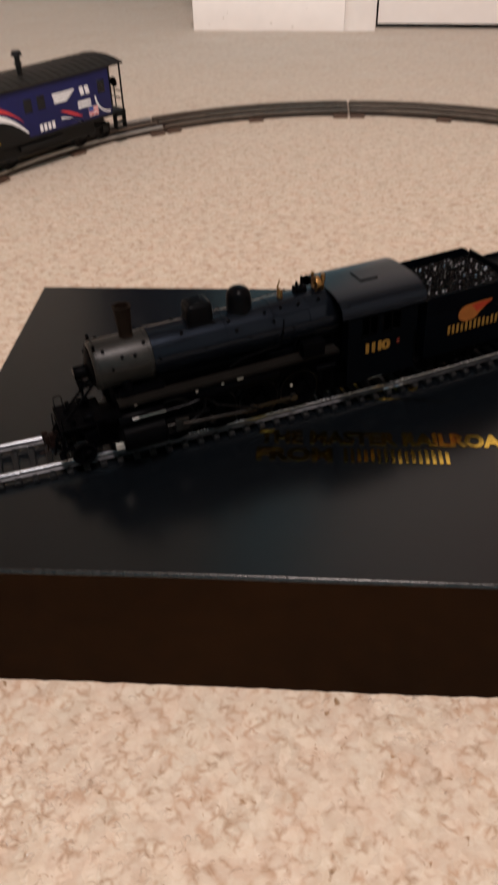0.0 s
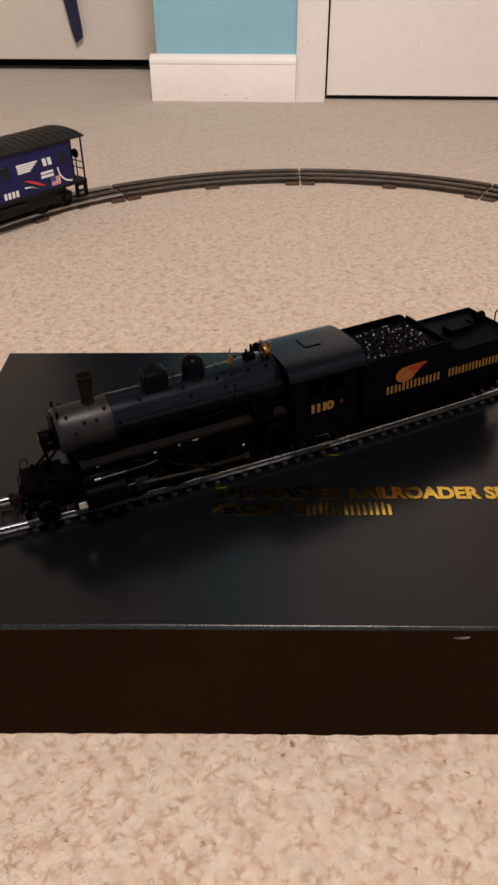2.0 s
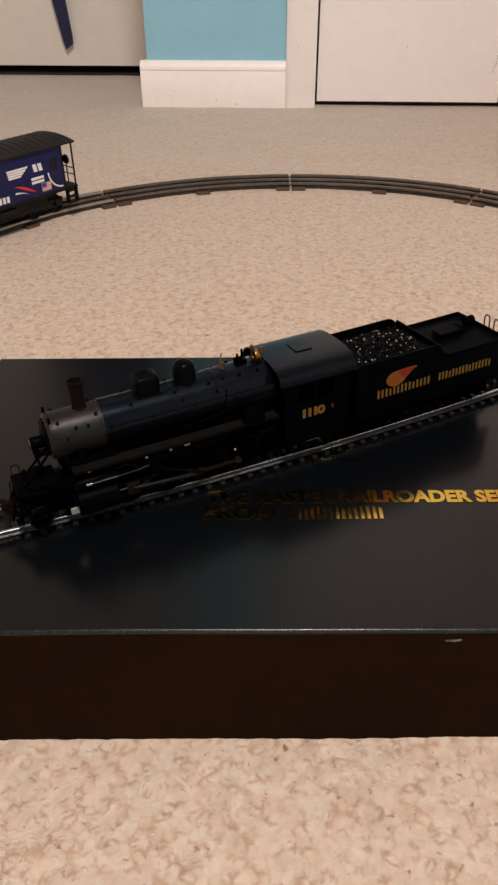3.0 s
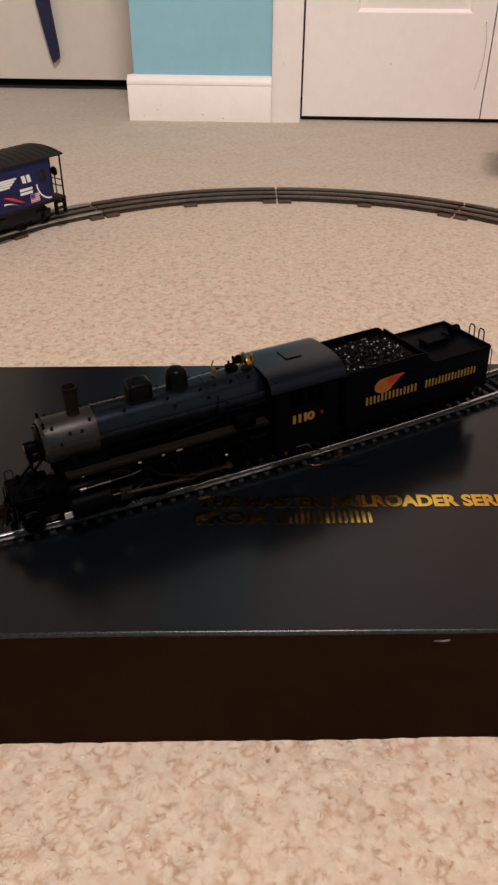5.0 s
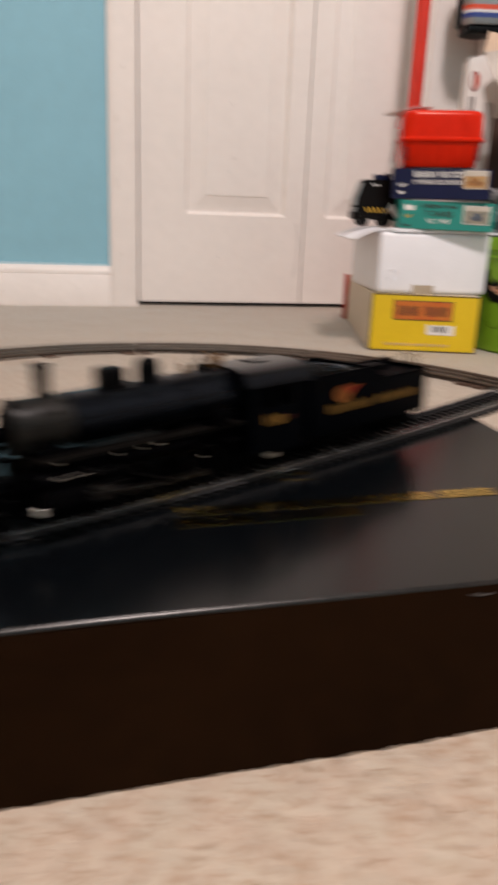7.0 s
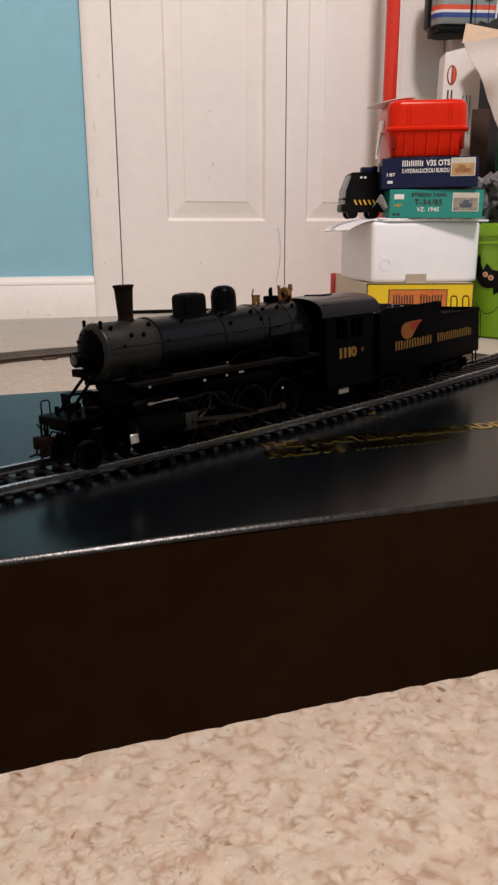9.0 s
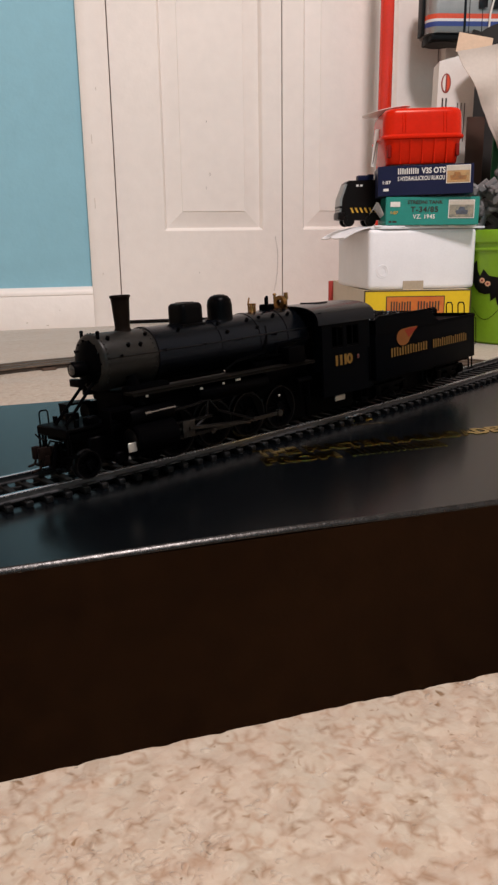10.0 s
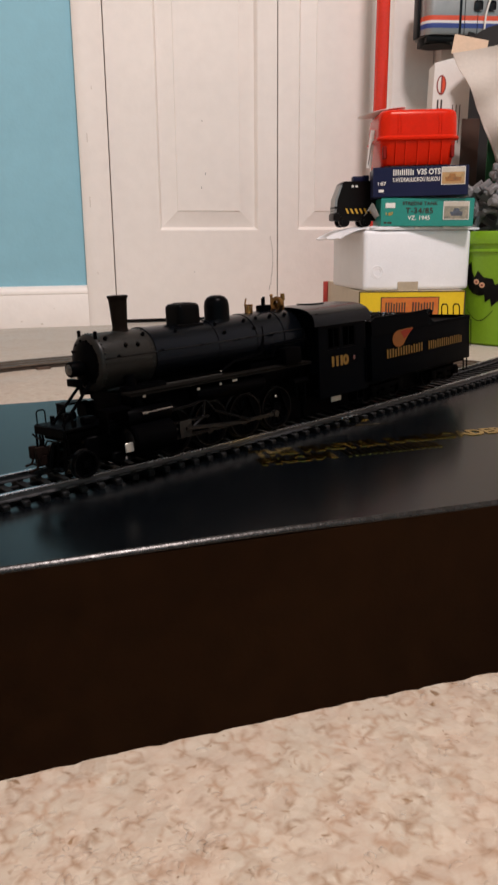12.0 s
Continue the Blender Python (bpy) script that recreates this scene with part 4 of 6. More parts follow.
light = mm().lathe([(0, -3.6), (2.2, -3.6), (2.5, -3.1), (2.5, 1.0), (2.0, 2.4), (0, 2.8)], at(-17.0, 0, AX - 1.4) @ ALONG, 24)
light = part("headlight", light, "loco_black", loco, "small black headlight")
part("headlight_lens", mm().lathe([(0, -3.95), (1.4, -3.8), (1.9, -3.55)], at(-17.0, 0, AX - 1.4) @ ALONG, 20), "lens", light, "clear lens")
part("number_board", mm().box((-19.0, 0, AX - 5.6), (2.4, 5.4, 2.4), 0.3), "loco_black", loco)
for side in (-1, 1):
    part("marker_lamp", mm().rod((-12.8, side * 4.6, AX + 7.4), (-12.8, side * 4.6, AX + 9.2), 0.55).ball((-12.8, side * 4.6, AX + 9.5), (0.7, 0.7, 0.6), 8), "loco_black", loco)
# chimney, domes and fittings
stack = mm().lathe([(3.3, 7.9), (2.8, 8.9), (2.45, 9.8), (2.50, 11.0), (2.95, 18.4), (3.05, 19.2), (3.35, 19.5), (3.35, 20.2), (2.6, 20.3), (2.3, 18.0), (2.1, 11.0), (0, 11.0)], at(0, 0, AX), 32)
part("smokestack", stack, "stack_dark", loco, "brown-black flared smokestack")
sand = mm().box((26.8, 0, AX + 10.8), (9.8, 8.8, 10.4), 2.2, seg=4).box((26.8, 0, AX + 8.3), (10.8, 9.8, 1.4), 0.6)
sand = part("sand_dome", sand, "dome_black", loco)
part("dome_cap", mm().box((26.8, 0, AX + 15.9), (4.2, 5.6, 0.6), 0.25, seg=1), "dome_black", sand)
steam = mm().lathe([(5.5, 7.6), (4.9, 8.6), (4.6, 9.6), (4.6, 14.0), (4.2, 15.9), (3.2, 17.1), (1.7, 17.7), (0, 17.8)], at(43.0, 0, AX), 36)
part("steam_dome", steam, "dome_black", loco)
bell = part("bell_yoke", mm().rod((59.4, -1.7, AX + 9.2), (59.4, -1.7, AX + 13.0), 0.36).rod((59.4, 1.7, AX + 9.2), (59.4, 1.7, AX + 13.0), 0.36).rod((59.4, -2.0, AX + 13.0), (59.4, 2.0, AX + 13.0), 0.4).rod((59.4, 2.0, AX + 13.0), (60.6, 2.4, AX + 15.4), 0.3), "brass", loco, "brass bell yoke")
part("bell", mm().lathe([(1.5, 9.8), (1.2, 10.4), (0.9, 11.6), (0.8, 12.5), (0.4, 13.0), (0, 13.0)], at(59.4, 0, AX), 20), "brass", bell, "small brass bell")
gen = part("turret", mm().box((67.5, 0, AX + 11.4), (4.6, 4.2, 2.4), 0.6).rod((65.8, -1.2, AX + 9.4), (65.8, -1.2, AX + 15.2), 0.5).rod((69.0, 1.2, AX + 9.4), (69.0, 1.2, AX + 15.6), 0.55), "loco_black", loco)
gen = part("generator", mm().lathe([(1.3, -0.9), (2.7, -0.9), (2.9, 0.0), (2.7, 0.9), (1.3, 0.9), (1.1, 0.0), (1.3, -0.9)], at(74.0, -1.2, AX + 12.6) @ ALONG, 22).box((75.6, -1.2, AX + 11.4), (2.4, 3.0, 3.4), 0.5, seg=1), "brass", loco, "brass generator in front of the cab")
part("generator_pipe", mm().rod((73.8, 1.6, AX + 10.4), (73.8, 1.6, AX + 15.7), 0.55).ball((73.8, 1.6, AX + 15.8), (0.8, 0.8, 0.6), 8), "brass", gen)
part("whistle", mm().rod((76.2, -2.2, AX + 9.9), (76.2, -2.2, AX + 13.8), 0.5).rod((76.2, -2.2, AX + 13.8), (76.2, -2.2, AX + 16.4), 0.95, 0.8), "brass", loco, "brass whistle")
for side in (-1, 1):
    rail = [(-13.0, side * 9.9, AX + 1.6), (36.0, side * 10.3, AX + 2.0), (60.0, side * 11.2, AX + 2.6), (77.0, side * 11.8, AX + 3.0)]
    part("handrail", mm().path(rail, 0.19, 6), "steel_dark", loco)
    for xx, rr in ((-8, 9.9), (9, 10.1), (26, 10.2), (43, 10.6), (60, 11.2)):
        part("stanchion", mm().rod((xx, side * (rr - 1.6), AX + 1.7), (xx, side * rr, AX + 2.0), 0.3, seg=6).ball((xx, side * rr, AX + 2.0), (0.5, 0.5, 0.5), 8), "loco_black", loco)
    for xx, up, out in ((-10.0, 7.2, 5.6), (4.6, 7.2, 5.6), (-4.0, 4.6, 7.8), (0.6, 4.4, 8.0), (18.5, 7.4, 5.8), (36.5, 7.6, 5.6), (38.5, 4.6, 8.2), (50.5, 7.8, 6.0), (53.0, 4.8, 8.6), (57.0, 8.0, 5.6), (64.0, 8.4, 6.4), (72.0, 8.4, 6.6)):
        part("washout_plug", mm().rod((xx, side * (out - 0.5), AX + up - 0.4), (xx, side * (out + 0.4), AX + up + 0.7), 0.66, seg=10), "loco_black", loco)
    # pipes and small gear along the boiler flank
    part("feed_pipe", mm().path([(57.0, side * 8.6, AX + 5.2), (56.0, side * 10.2, AX + 1.0), (54.0, side * 10.8, AX - 4.0), (40.0, side * 10.8, AX - 5.4), (34.0, side * 10.8, AX - 8.0)], 0.45, 6), "loco_black", loco)
    part("injector_pipe", mm().path([(78.0, side * 12.2, AX - 1.0), (70.0, side * 11.8, AX - 1.6), (61.0, side * 11.2, AX - 2.0), (60.0, side * 11.0, AX - 6.0)], 0.45, 6), "loco_black", loco)
    # running board and its hangers
    part("running_board", mm().box((34.0, side * 12.6, 28.9), (86.0, 5.2, 0.9), 0.15, seg=1).box((34.0, side * 15.05, 28.8), (86.0, 0.3, 1.1)), "walk_brown", loco)
    part("valve_stem", mm().rod((0.5, side * 15.0, 22.6), (7.0, side * 15.0, 22.6), 0.5, seg=8).rod((-5.4, side * 15.0, 22.4), (-3.0, side * 15.0, 22.4), 0.8, seg=10).rod((-3.0, side * 15.0, 22.5), (0.5, side * 15.0, 22.5), 0.35, seg=8), "rod_bright", loco, "polished steel valve stem")
    part("front_step", mm().box((-13.4, side * 12.3, 25.0), (9.4, 4.6, 0.7), m=None).box((-17.6, side * 12.3, 21.6), (0.7, 4.6, 7.0)), "loco_black", loco)
    part("air_tank", mm().lathe([(0, -17), (2.6, -16.6), (3.3, -15.2), (3.3, 15.2), (2.6, 16.6), (0, 17)], at(36.0, side * 11.2, 24.6) @ ALONG, 20), "loco_black", loco)
    # cylinder with valve chest
    cyl = part("cylinder", mm().lathe([(0, -8.2), (4.9, -8.2), (5.5, -7.6), (5.5, 7.6), (4.9, 8.2), (0, 8.2)], at(-1.5, side * 12.4, 14.2) @ ALONG, 28), "loco_black", loco)
    part("valve_chest", mm().lathe([(0, -8.6), (2.9, -8.6), (3.3, -8.0), (3.3, 8.0), (2.9, 8.6), (0, 8.6)], at(-1.5, side * 12.0, 21.4) @ ALONG, 24).box((-1.5, side * 11.4, 17.8), (13.0, 5.6, 6.2), 0.6), "loco_black", cyl)
    part("cylinder_cover", mm().lathe([(0, -9.2), (1.6, -9.0), (3.6, -8.35), (4.0, -8.1)], at(-1.5, side * 12.4, 14.2) @ ALONG, 24), "steel_dark", cyl)
    # crosshead guides and rods
    part("guide_bar", mm().box((14.5, side * 13.2, 16.6), (19.0, 1.1, 0.9)).box((14.5, side * 13.2, 11.8), (19.0, 1.1, 0.9)), "steel_dark", loco)
    part("crosshead", mm().box((13.0, side * 13.4, 14.2), (5.2, 1.7, 5.6), 0.3).rod((6.5, side * 12.8, 14.2), (11, side * 12.8, 14.2), 0.6), "rod_steel", loco)
    ph = 205 if side < 0 else 115
    pin = (3.9 * math.cos(radians(ph)), 3.9 * math.sin(radians(ph)))
    part("main_rod", mm().path([(13.0, side * 14.2, 14.2), (45.5 + pin[0], side * 13.2, 13.0 + pin[1])], 0.75, 6), "rod_steel", loco, "worn steel main rod")
    sr = mm()
    for xa, xb in ((11.5, 28.5), (28.5, 45.5), (45.5, 62.5)):
        sr.box(((xa + xb) / 2 + pin[0], side * 11.9, 13.0 + pin[1]), (15.0, 0.8, 1.3))
    for xa in (11.5, 28.5, 45.5, 62.5):
        sr.rod((xa + pin[0], side * 10.9, 13.0 + pin[1]), (xa + pin[0], side * 12.7, 13.0 + pin[1]), 1.35, seg=12)
    part("side_rod", sr, "rod_steel", loco, "worn steel side rod")
    vg = mm().path([(2.0, side * 13.6, 21.2), (16.0, side * 13.6, 21.6), (23.0, side * 13.2, 22.6), (27.0, side * 13.0, 18.4)], 0.5, 6)
    vg.path([(23.0, side * 13.2, 24.8), (22.0, side * 13.2, 17.0), (14.5, side * 13.6, 12.6)], 0.55, 6).path([(27.0, side * 13.0, 18.0), (45.5 + pin[0] * 0.6, side * 14.2, 13.0 + pin[1] * 0.6)], 0.5, 6)
    part("valve_gear", vg, "steel_dark", loco)
    part("injector", mm().rod((68.0, side * 13.0, 22.0), (76.0, side * 13.0, 22.0), 1.3).rod((70.0, side * 13.0, 16.5), (70.0, side * 13.0, 22.0), 0.5).rod((75.0, side * 13.0, 12.5), (75.0, side * 13.0, 22.0), 0.5), "loco_black", loco)
    part("brake_hanger", mm().box((20.0, side * 8.3, 11.5), (1.4, 1.6, 6.5), 0.3).box((37.0, side * 8.3, 11.5), (1.4, 1.6, 6.5), 0.3).box((54.0, side * 8.3, 11.5), (1.4, 1.6, 6.5), 0.3), "loco_black", loco)
    part("grab_iron", mm().path([(-29.0, side * 8.0, 20.6), (-29.0, side * 8.0, 24.6), (-28.4, side * 8.0, 25.2), (-26.6, side * 8.0, 25.2), (-26.0, side * 8.0, 24.6), (-26.0, side * 8.0, 20.6)], 0.24, 6), "loco_black", loco)
    part("deck_brace", mm().path([(-14.5, side * 2.4, 33.0), (-26.5, side * 3.0, 21.0)], 0.55, 8), "loco_black", loco)
    part("reverser", mm().box((66.0, side * 14.2, 32.6), (9.0, 4.0, 6.2), 0.8), "loco_black", loco)
    # pale spots on the castings
    part("bright_spot", mm().box((-11.2, side * 15.4, 12.8), (3.3, 0.4, 3.0), 0.2, seg=1), "pale_dot", loco, "small pale plate at the footplate end")
    for xx, zz, w in ((-3.2, 29.6, 1.0), (19.5, 28.6, 1.2), (29.6, 28.9, 1.0), (36.5, 29.2, 2.4), (57.0, 20.4, 0.9)):
        part("bolt", mm().box((xx, side * 14.3, zz - 1.9), (w, 0.4, 0.8), 0.1, seg=1), "pale_dot", loco, "small pale metal bolt")
for xx in (11.5, 28.5, 45.5, 62.5):
    wheel_set("driving_wheel", 8.2, 14, loco, xx, 25)
wheel_set("pilot_wheel", 4.4, 10, loco, -23.5)
part("pilot_frame", mm().box((-14.5, 0, 13.2), (15.0, 16.0, 8.0), 0.8, seg=1).box((-11.0, 0, 9.0), (5.0, 19.0, 3.6), 0.6, seg=1), "loco_black", loco)
part("deck_casting", mm().box((-19.0, -5.6, 22.0), (4.4, 3.0, 2.4), 0.4, seg=1).box((-19.0, 5.6, 22.0), (4.4, 3.0, 2.4), 0.4, seg=1).rod((-24.6, -6.2, 20.8), (-24.6, -6.2, 23.0), 0.8, seg=8).rod((-24.6, 6.2, 20.8), (-24.6, 6.2, 23.0), 0.8, seg=8), "loco_black", loco)
part("pilot_truck", mm().box((-18.0, 0, 9.4), (16.0, 9.0, 1.6), 0.4).box((-23.5, 0, 11.5), (3.0, 13.0, 2.0), 0.4), "loco_black", loco)
part("frame", mm().box((26.0, 0, 16.5), (96.0, 9.0, 6.5), 0.5).box((-16.0, 0, 17.6), (24.0, 13.0, 2.6), 0.4).box((66.0, 0, 24.0), (30.0, 17.0, 14.0), 1.0), "loco_black", loco)
part("frame_plate", mm().box((48.0, 0, 11.4), (94.0, 11.0, 12.4), 0.4, seg=1).box((96.0, 0, 9.6), (30.0, 13.0, 8.0), 0.4, seg=1), "loco_black", loco)
part("ash_pan", mm().box((36.0, 0, 23.4), (78.0, 7.6, 8.4), 0.8, seg=1), "loco_black", loco)
part("backhead", mm().box((89.0, 0, 30.0), (16.0, 17.0, 24.0), 2.0, seg=2).box((100.0, 0, 31.0), (5.0, 20.0, 18.0), 1.0, seg=1), "loco_black", loco)
part("saddle", mm().box((-1.5, 0, 24.0), (14.0, 15.0, 10.0), 1.5), "loco_black", loco)
part("pilot_deck", mm().box((-21.5, 0, 20.4), (16.0, 17.6, 1.0), 0.2, seg=1).box((-29.4, 0, 19.4), (1.2, 17.6, 2.8), 0.3, seg=1), "loco_black", loco)
part("footboard", mm().box((-31.0, -6.3, 8.6), (2.6, 5.0, 0.7), 0.2, seg=1).box((-31.0, 6.3, 8.6), (2.6, 5.0, 0.7), 0.2, seg=1), "loco_black", loco)
for y in (-8.2, -4.4, 4.4, 8.2):
    part("footboard_hanger", mm().path([(-29.6, y, 18.4), (-29.8, y, 12.0), (-30.6, y, 8.8)], 0.42, 6), "loco_black", loco)
part("uncoupling_lever", mm().path([(-30.6, -8.8, 18.0), (-31.0, -6.0, 17.2), (-31.4, -1.4, 17.2), (-32.4, -0.6, 15.0)], 0.28, 6).path([(-30.6, 8.8, 18.0), (-31.0, 6.0, 17.2), (-31.4, 1.4, 17.2)], 0.28, 6), "loco_black", loco)
part("air_hose", mm().path([(-30.2, 3.2, 17.0), (-31.8, 3.4, 14.0), (-32.4, 3.2, 10.6)], 0.6, 8).path([(-30.2, -3.2, 17.0), (-31.8, -3.4, 14.0), (-32.4, -3.2, 10.6)], 0.6, 8), "loco_black", loco)
for side in (-1, 1):
    part("steam_pipe", mm().box((1.0, side * 8.6, 28.0), (17.0, 4.6, 6.0), 1.6, seg=2).rod((-4.0, side * 8.0, 34.0), (-3.0, side * 10.6, 24.0), 1.8, seg=14), "loco_black", loco)
part("air_pump", mm().rod((-9.0, 9.5, 27.5), (-9.0, 9.5, 36.0), 2.3, seg=18).rod((-9.0, 9.5, 30.8), (-9.0, 9.5, 32.4), 2.8, seg=18), "loco_black", loco)
part("coupler", mm().box((-32.6, 0, 14.0), (4.4, 2.4, 2.8), 0.4).box((-35.2, 1.2, 14.0), (2.2, 2.0, 4.0), 0.5).box((-34.8, -1.2, 14.0), (1.8, 1.8, 3.6), 0.5).box((-33.4, 0, 11.4), (2.6, 3.4, 3.0), 0.5).path([(-34.5, -0.6, 12.4), (-35.4, -0.8, 9.2), (-38.6, -1.6, 8.8)], 0.42, 6).path([(-35.4, 0.8, 12.6), (-36.2, 1.0, 10.6), (-38.2, 1.4, 10.2)], 0.36, 6), "coupler_brown", loco, "rusty brown knuckle coupler")
part("hose", mm().path([(-31.6, -4.5, 15.0), (-32.6, -4.8, 12.0), (-33.4, -4.6, 9.0)], 0.5, 6), "loco_black", loco)
for side in (-1, 1):
    part("pilot_step", mm().box((-28.5, side * 8.2, 12.4), (4.0, 2.2, 0.6)).rod((-28.5, side * 8.2, 12.4), (-28.5, side * 8.2, 17.6), 0.4, seg=6), "loco_black", loco)

# cab: side sheets with window openings, front, roof with hatch
CX0, CX1, CH = 79.5, 109.5, 16.6
CAB_EAVE, CAB_TOP = 44.0, 49.8
for side in (-1, 1):
    sh = mm()
    y = side * CH
    x_a, x_b, x_c, x_d = 85.0, 92.6, 94.2, 102.5
    for xs0, xs1, z0, z1 in ((CX0, CX1, 14.0, 32.6), (CX0, CX1, 41.4, CAB_EAVE - 0.6), (CX0, x_a, 32.6, 41.4), (x_b, x_c, 32.6, 41.4), (x_d, CX1, 32.6, 41.4)):
        sh.box(((xs0 + xs1) / 2, y, (z0 + z1) / 2), (xs1 - xs0, 0.8, z1 - z0))
    sh = part("cab_side", sh, "loco_cab", loco)
    for xs0, xs1 in ((x_a, x_b), (x_c, x_d)):
        wf = mm()
        for cx, cz, sx, sz in (((xs0 + xs1) / 2, 33.0, xs1 - xs0, 0.6), ((xs0 + xs1) / 2, 41.1, xs1 - xs0, 0.6), (xs0 + 0.3, 37, 0.6, 8.6), (xs1 - 0.3, 37, 0.6, 8.6), ((xs0 + xs1) / 2, 37, 0.5, 8.4)):
            wf.box((cx, y, cz), (sx, 0.6, sz))
        part("window_frame", wf, "loco_black", sh)
    part("cab_step", mm().box((106.5, side * 15.0, 9.8), (5.0, 2.6, 0.5)).box((104.2, side * 15.0, 12.0), (0.5, 2.4, 5.0)).box((108.6, side * 15.0, 12.0), (0.5, 2.4, 5.0)), "loco_black", loco)
    part("grab_iron", mm().path([(108.9, side * 17.3, 17.0), (108.9, side * 17.3, 31.0)], 0.3, 6), "loco_black", loco)
    turn = pose(0.0872, -CH * 0.001 - 0.0004, 0.0256, 90, 0, 0) if side < 0 else pose(0.0985, CH * 0.001 + 0.0004, 0.0256, 90, 0, 180)
    letters("number", "1110", 0.0108, 0.0042, "gold_paint", sh, turn, "gold cab numerals", bold=0.05, depth=0.0001, spacing=0.74)
    part("jewel", mm().box((101.4, side * (CH + 0.5), 28.0), (1.2, 0.3, 1.7)), "red_dot", sh, "small red mark")
part("cab_front", mm().box((CX0 + 0.4, 0, 44.5), (0.8, 2 * CH - 0.8, 5.2)).box((CX0 + 0.4, 14.2, 33.0), (0.8, 4.2, 18)).box((CX0 + 0.4, -14.2, 33.0), (0.8, 4.2, 18)), "loco_cab", loco)
part("backhead", mm().box((84.0, 0, 30.0), (8.0, 21.0, 22.0), 3.0), "loco_black", loco)
def cab_roof():
    """A roof that bends over into the side sheets with a generous radius."""
    def fn(u, v):
        a = math.pi * (v - 0.5)
        s, c = math.sin(a), max(0.0, math.cos(a))
        return Vector((CX0 - 2.6 + (CX1 - CX0 + 5.8) * u, (CH + 0.9) * math.copysign(abs(s) ** 0.72, s), 42.2 + (CAB_TOP - 42.2) * c ** 0.66))
    return mm().sheet(fn, 1, 36, 0.7)


roof = part("cab_roof", cab_roof(), "boiler_black", loco, "arched satin black cab roof")
part("roof_hatch", mm().box((95.0, 0, CAB_TOP - 0.05), (6.6, 7.4, 0.5), 0.15, seg=1).box((95.0, -4.0, CAB_TOP + 0.1), (7.4, 0.5, 0.7)).box((91.5, 0, CAB_TOP + 0.1), (0.5, 8.0, 0.7)), "boiler_black", roof)
part("cab_floor", mm().box((98.0, 0, 14.6), (30.0, 31.0, 1.4)), "loco_black", loco)
part("trailing_frame", mm().box((92.0, 0, 12.2), (26.0, 10.0, 3.6), 0.5), "loco_black", loco)
part("bright_plate", mm().box((94.8, -12.4, 11.6), (6.4, 0.6, 2.2), 0.2, seg=1), "pale_dot", loco, "thin pale tag under the cab")

# ---------------------------------------------------------------- tender
tender = thing("model_tender", "black model tender loaded with coal, orange emblem and gold lettering", "model train", TENDER)
TX0, TX1, TH = 114.0, 194.5, 17.2
tank = mm().box(((TX0 + TX1) / 2, 0, 25.0), (TX1 - TX0, 2 * TH - 0.4, 19.4), 0.5)
tank = part("tank", tank, "loco_cab", tender, "satin black tank")
side_poly = [(TX0, 34.5), (TX0, 40.4), (TX0 + 2.0, 42.0), (153.0, 42.0), (155.0, 41.4), (159.6, 37.0), (162.0, 35.9), (TX1 - 0.2, 35.9), (TX1 - 0.2, 34.5)]
for side in (-1, 1):
    part("coal_board", mm().prism(side_poly, side * (TH - 0.25) - 0.35, side * (TH - 0.25) + 0.35, Matrix(((1, 0, 0, 0), (0, 0, 1, 0), (0, 1, 0, 0), (0, 0, 0, 1)))), "loco_cab", tank)
part("bulkhead", mm().box((157.4, 0, 37.6), (0.8, 2 * TH - 1.2, 6.0)), "loco_cab", tank)
part("bulkhead", mm().box((TX0 + 0.5, 0, 37.6), (0.8, 2 * TH - 1.2, 6.0)), "loco_cab", tank)
part("rear_coaming", mm().box((TX1 - 0.55, 0, 35.3), (0.7, 2 * TH - 1.2, 1.8)), "loco_cab", tank)


def coal_heap():
    rng2 = random.Random(21)
    b = mm()
    b.sheet(lambda u, v: Vector((TX0 + 1 + (156.5 - TX0 - 1) * u, (v - 0.5) * (2 * TH - 1.6), 38.4 + 3.6 * math.sin(math.pi * v) * math.sin(math.pi * min(1, 0.12 + u * 0.9)))), 10, 8)
    for _ in range(1300):
        u, v = rng2.random(), rng2.random()
        c = Vector((TX0 + 2 + (155.5 - TX0 - 2) * u, (v - 0.5) * (2 * TH - 3.2), 38.6 + 3.7 * math.sin(math.pi * v) * math.sin(math.pi * min(1, 0.12 + u * 0.9))))
        s = rng2.uniform(0.32, 0.72)
        r = bmesh.ops.create_icosphere(b.bm, subdivisions=1, radius=s, matrix=Matrix.Translation(c) @ Euler((rng2.random() * 6, rng2.random() * 6, rng2.random() * 6)).to_matrix().to_4x4() @ Matrix.Diagonal((1, rng2.uniform(0.6, 1.1), rng2.uniform(0.5, 0.9), 1)))
        for vv in r["verts"]:
            vv.co += Vector((rng2.uniform(-1, 1), rng2.uniform(-1, 1), rng2.uniform(-1, 1))) * s * 0.22
    return b


part("coal", coal_heap(), "coal", tender, "heap of glossy black coal lumps", smooth=0)
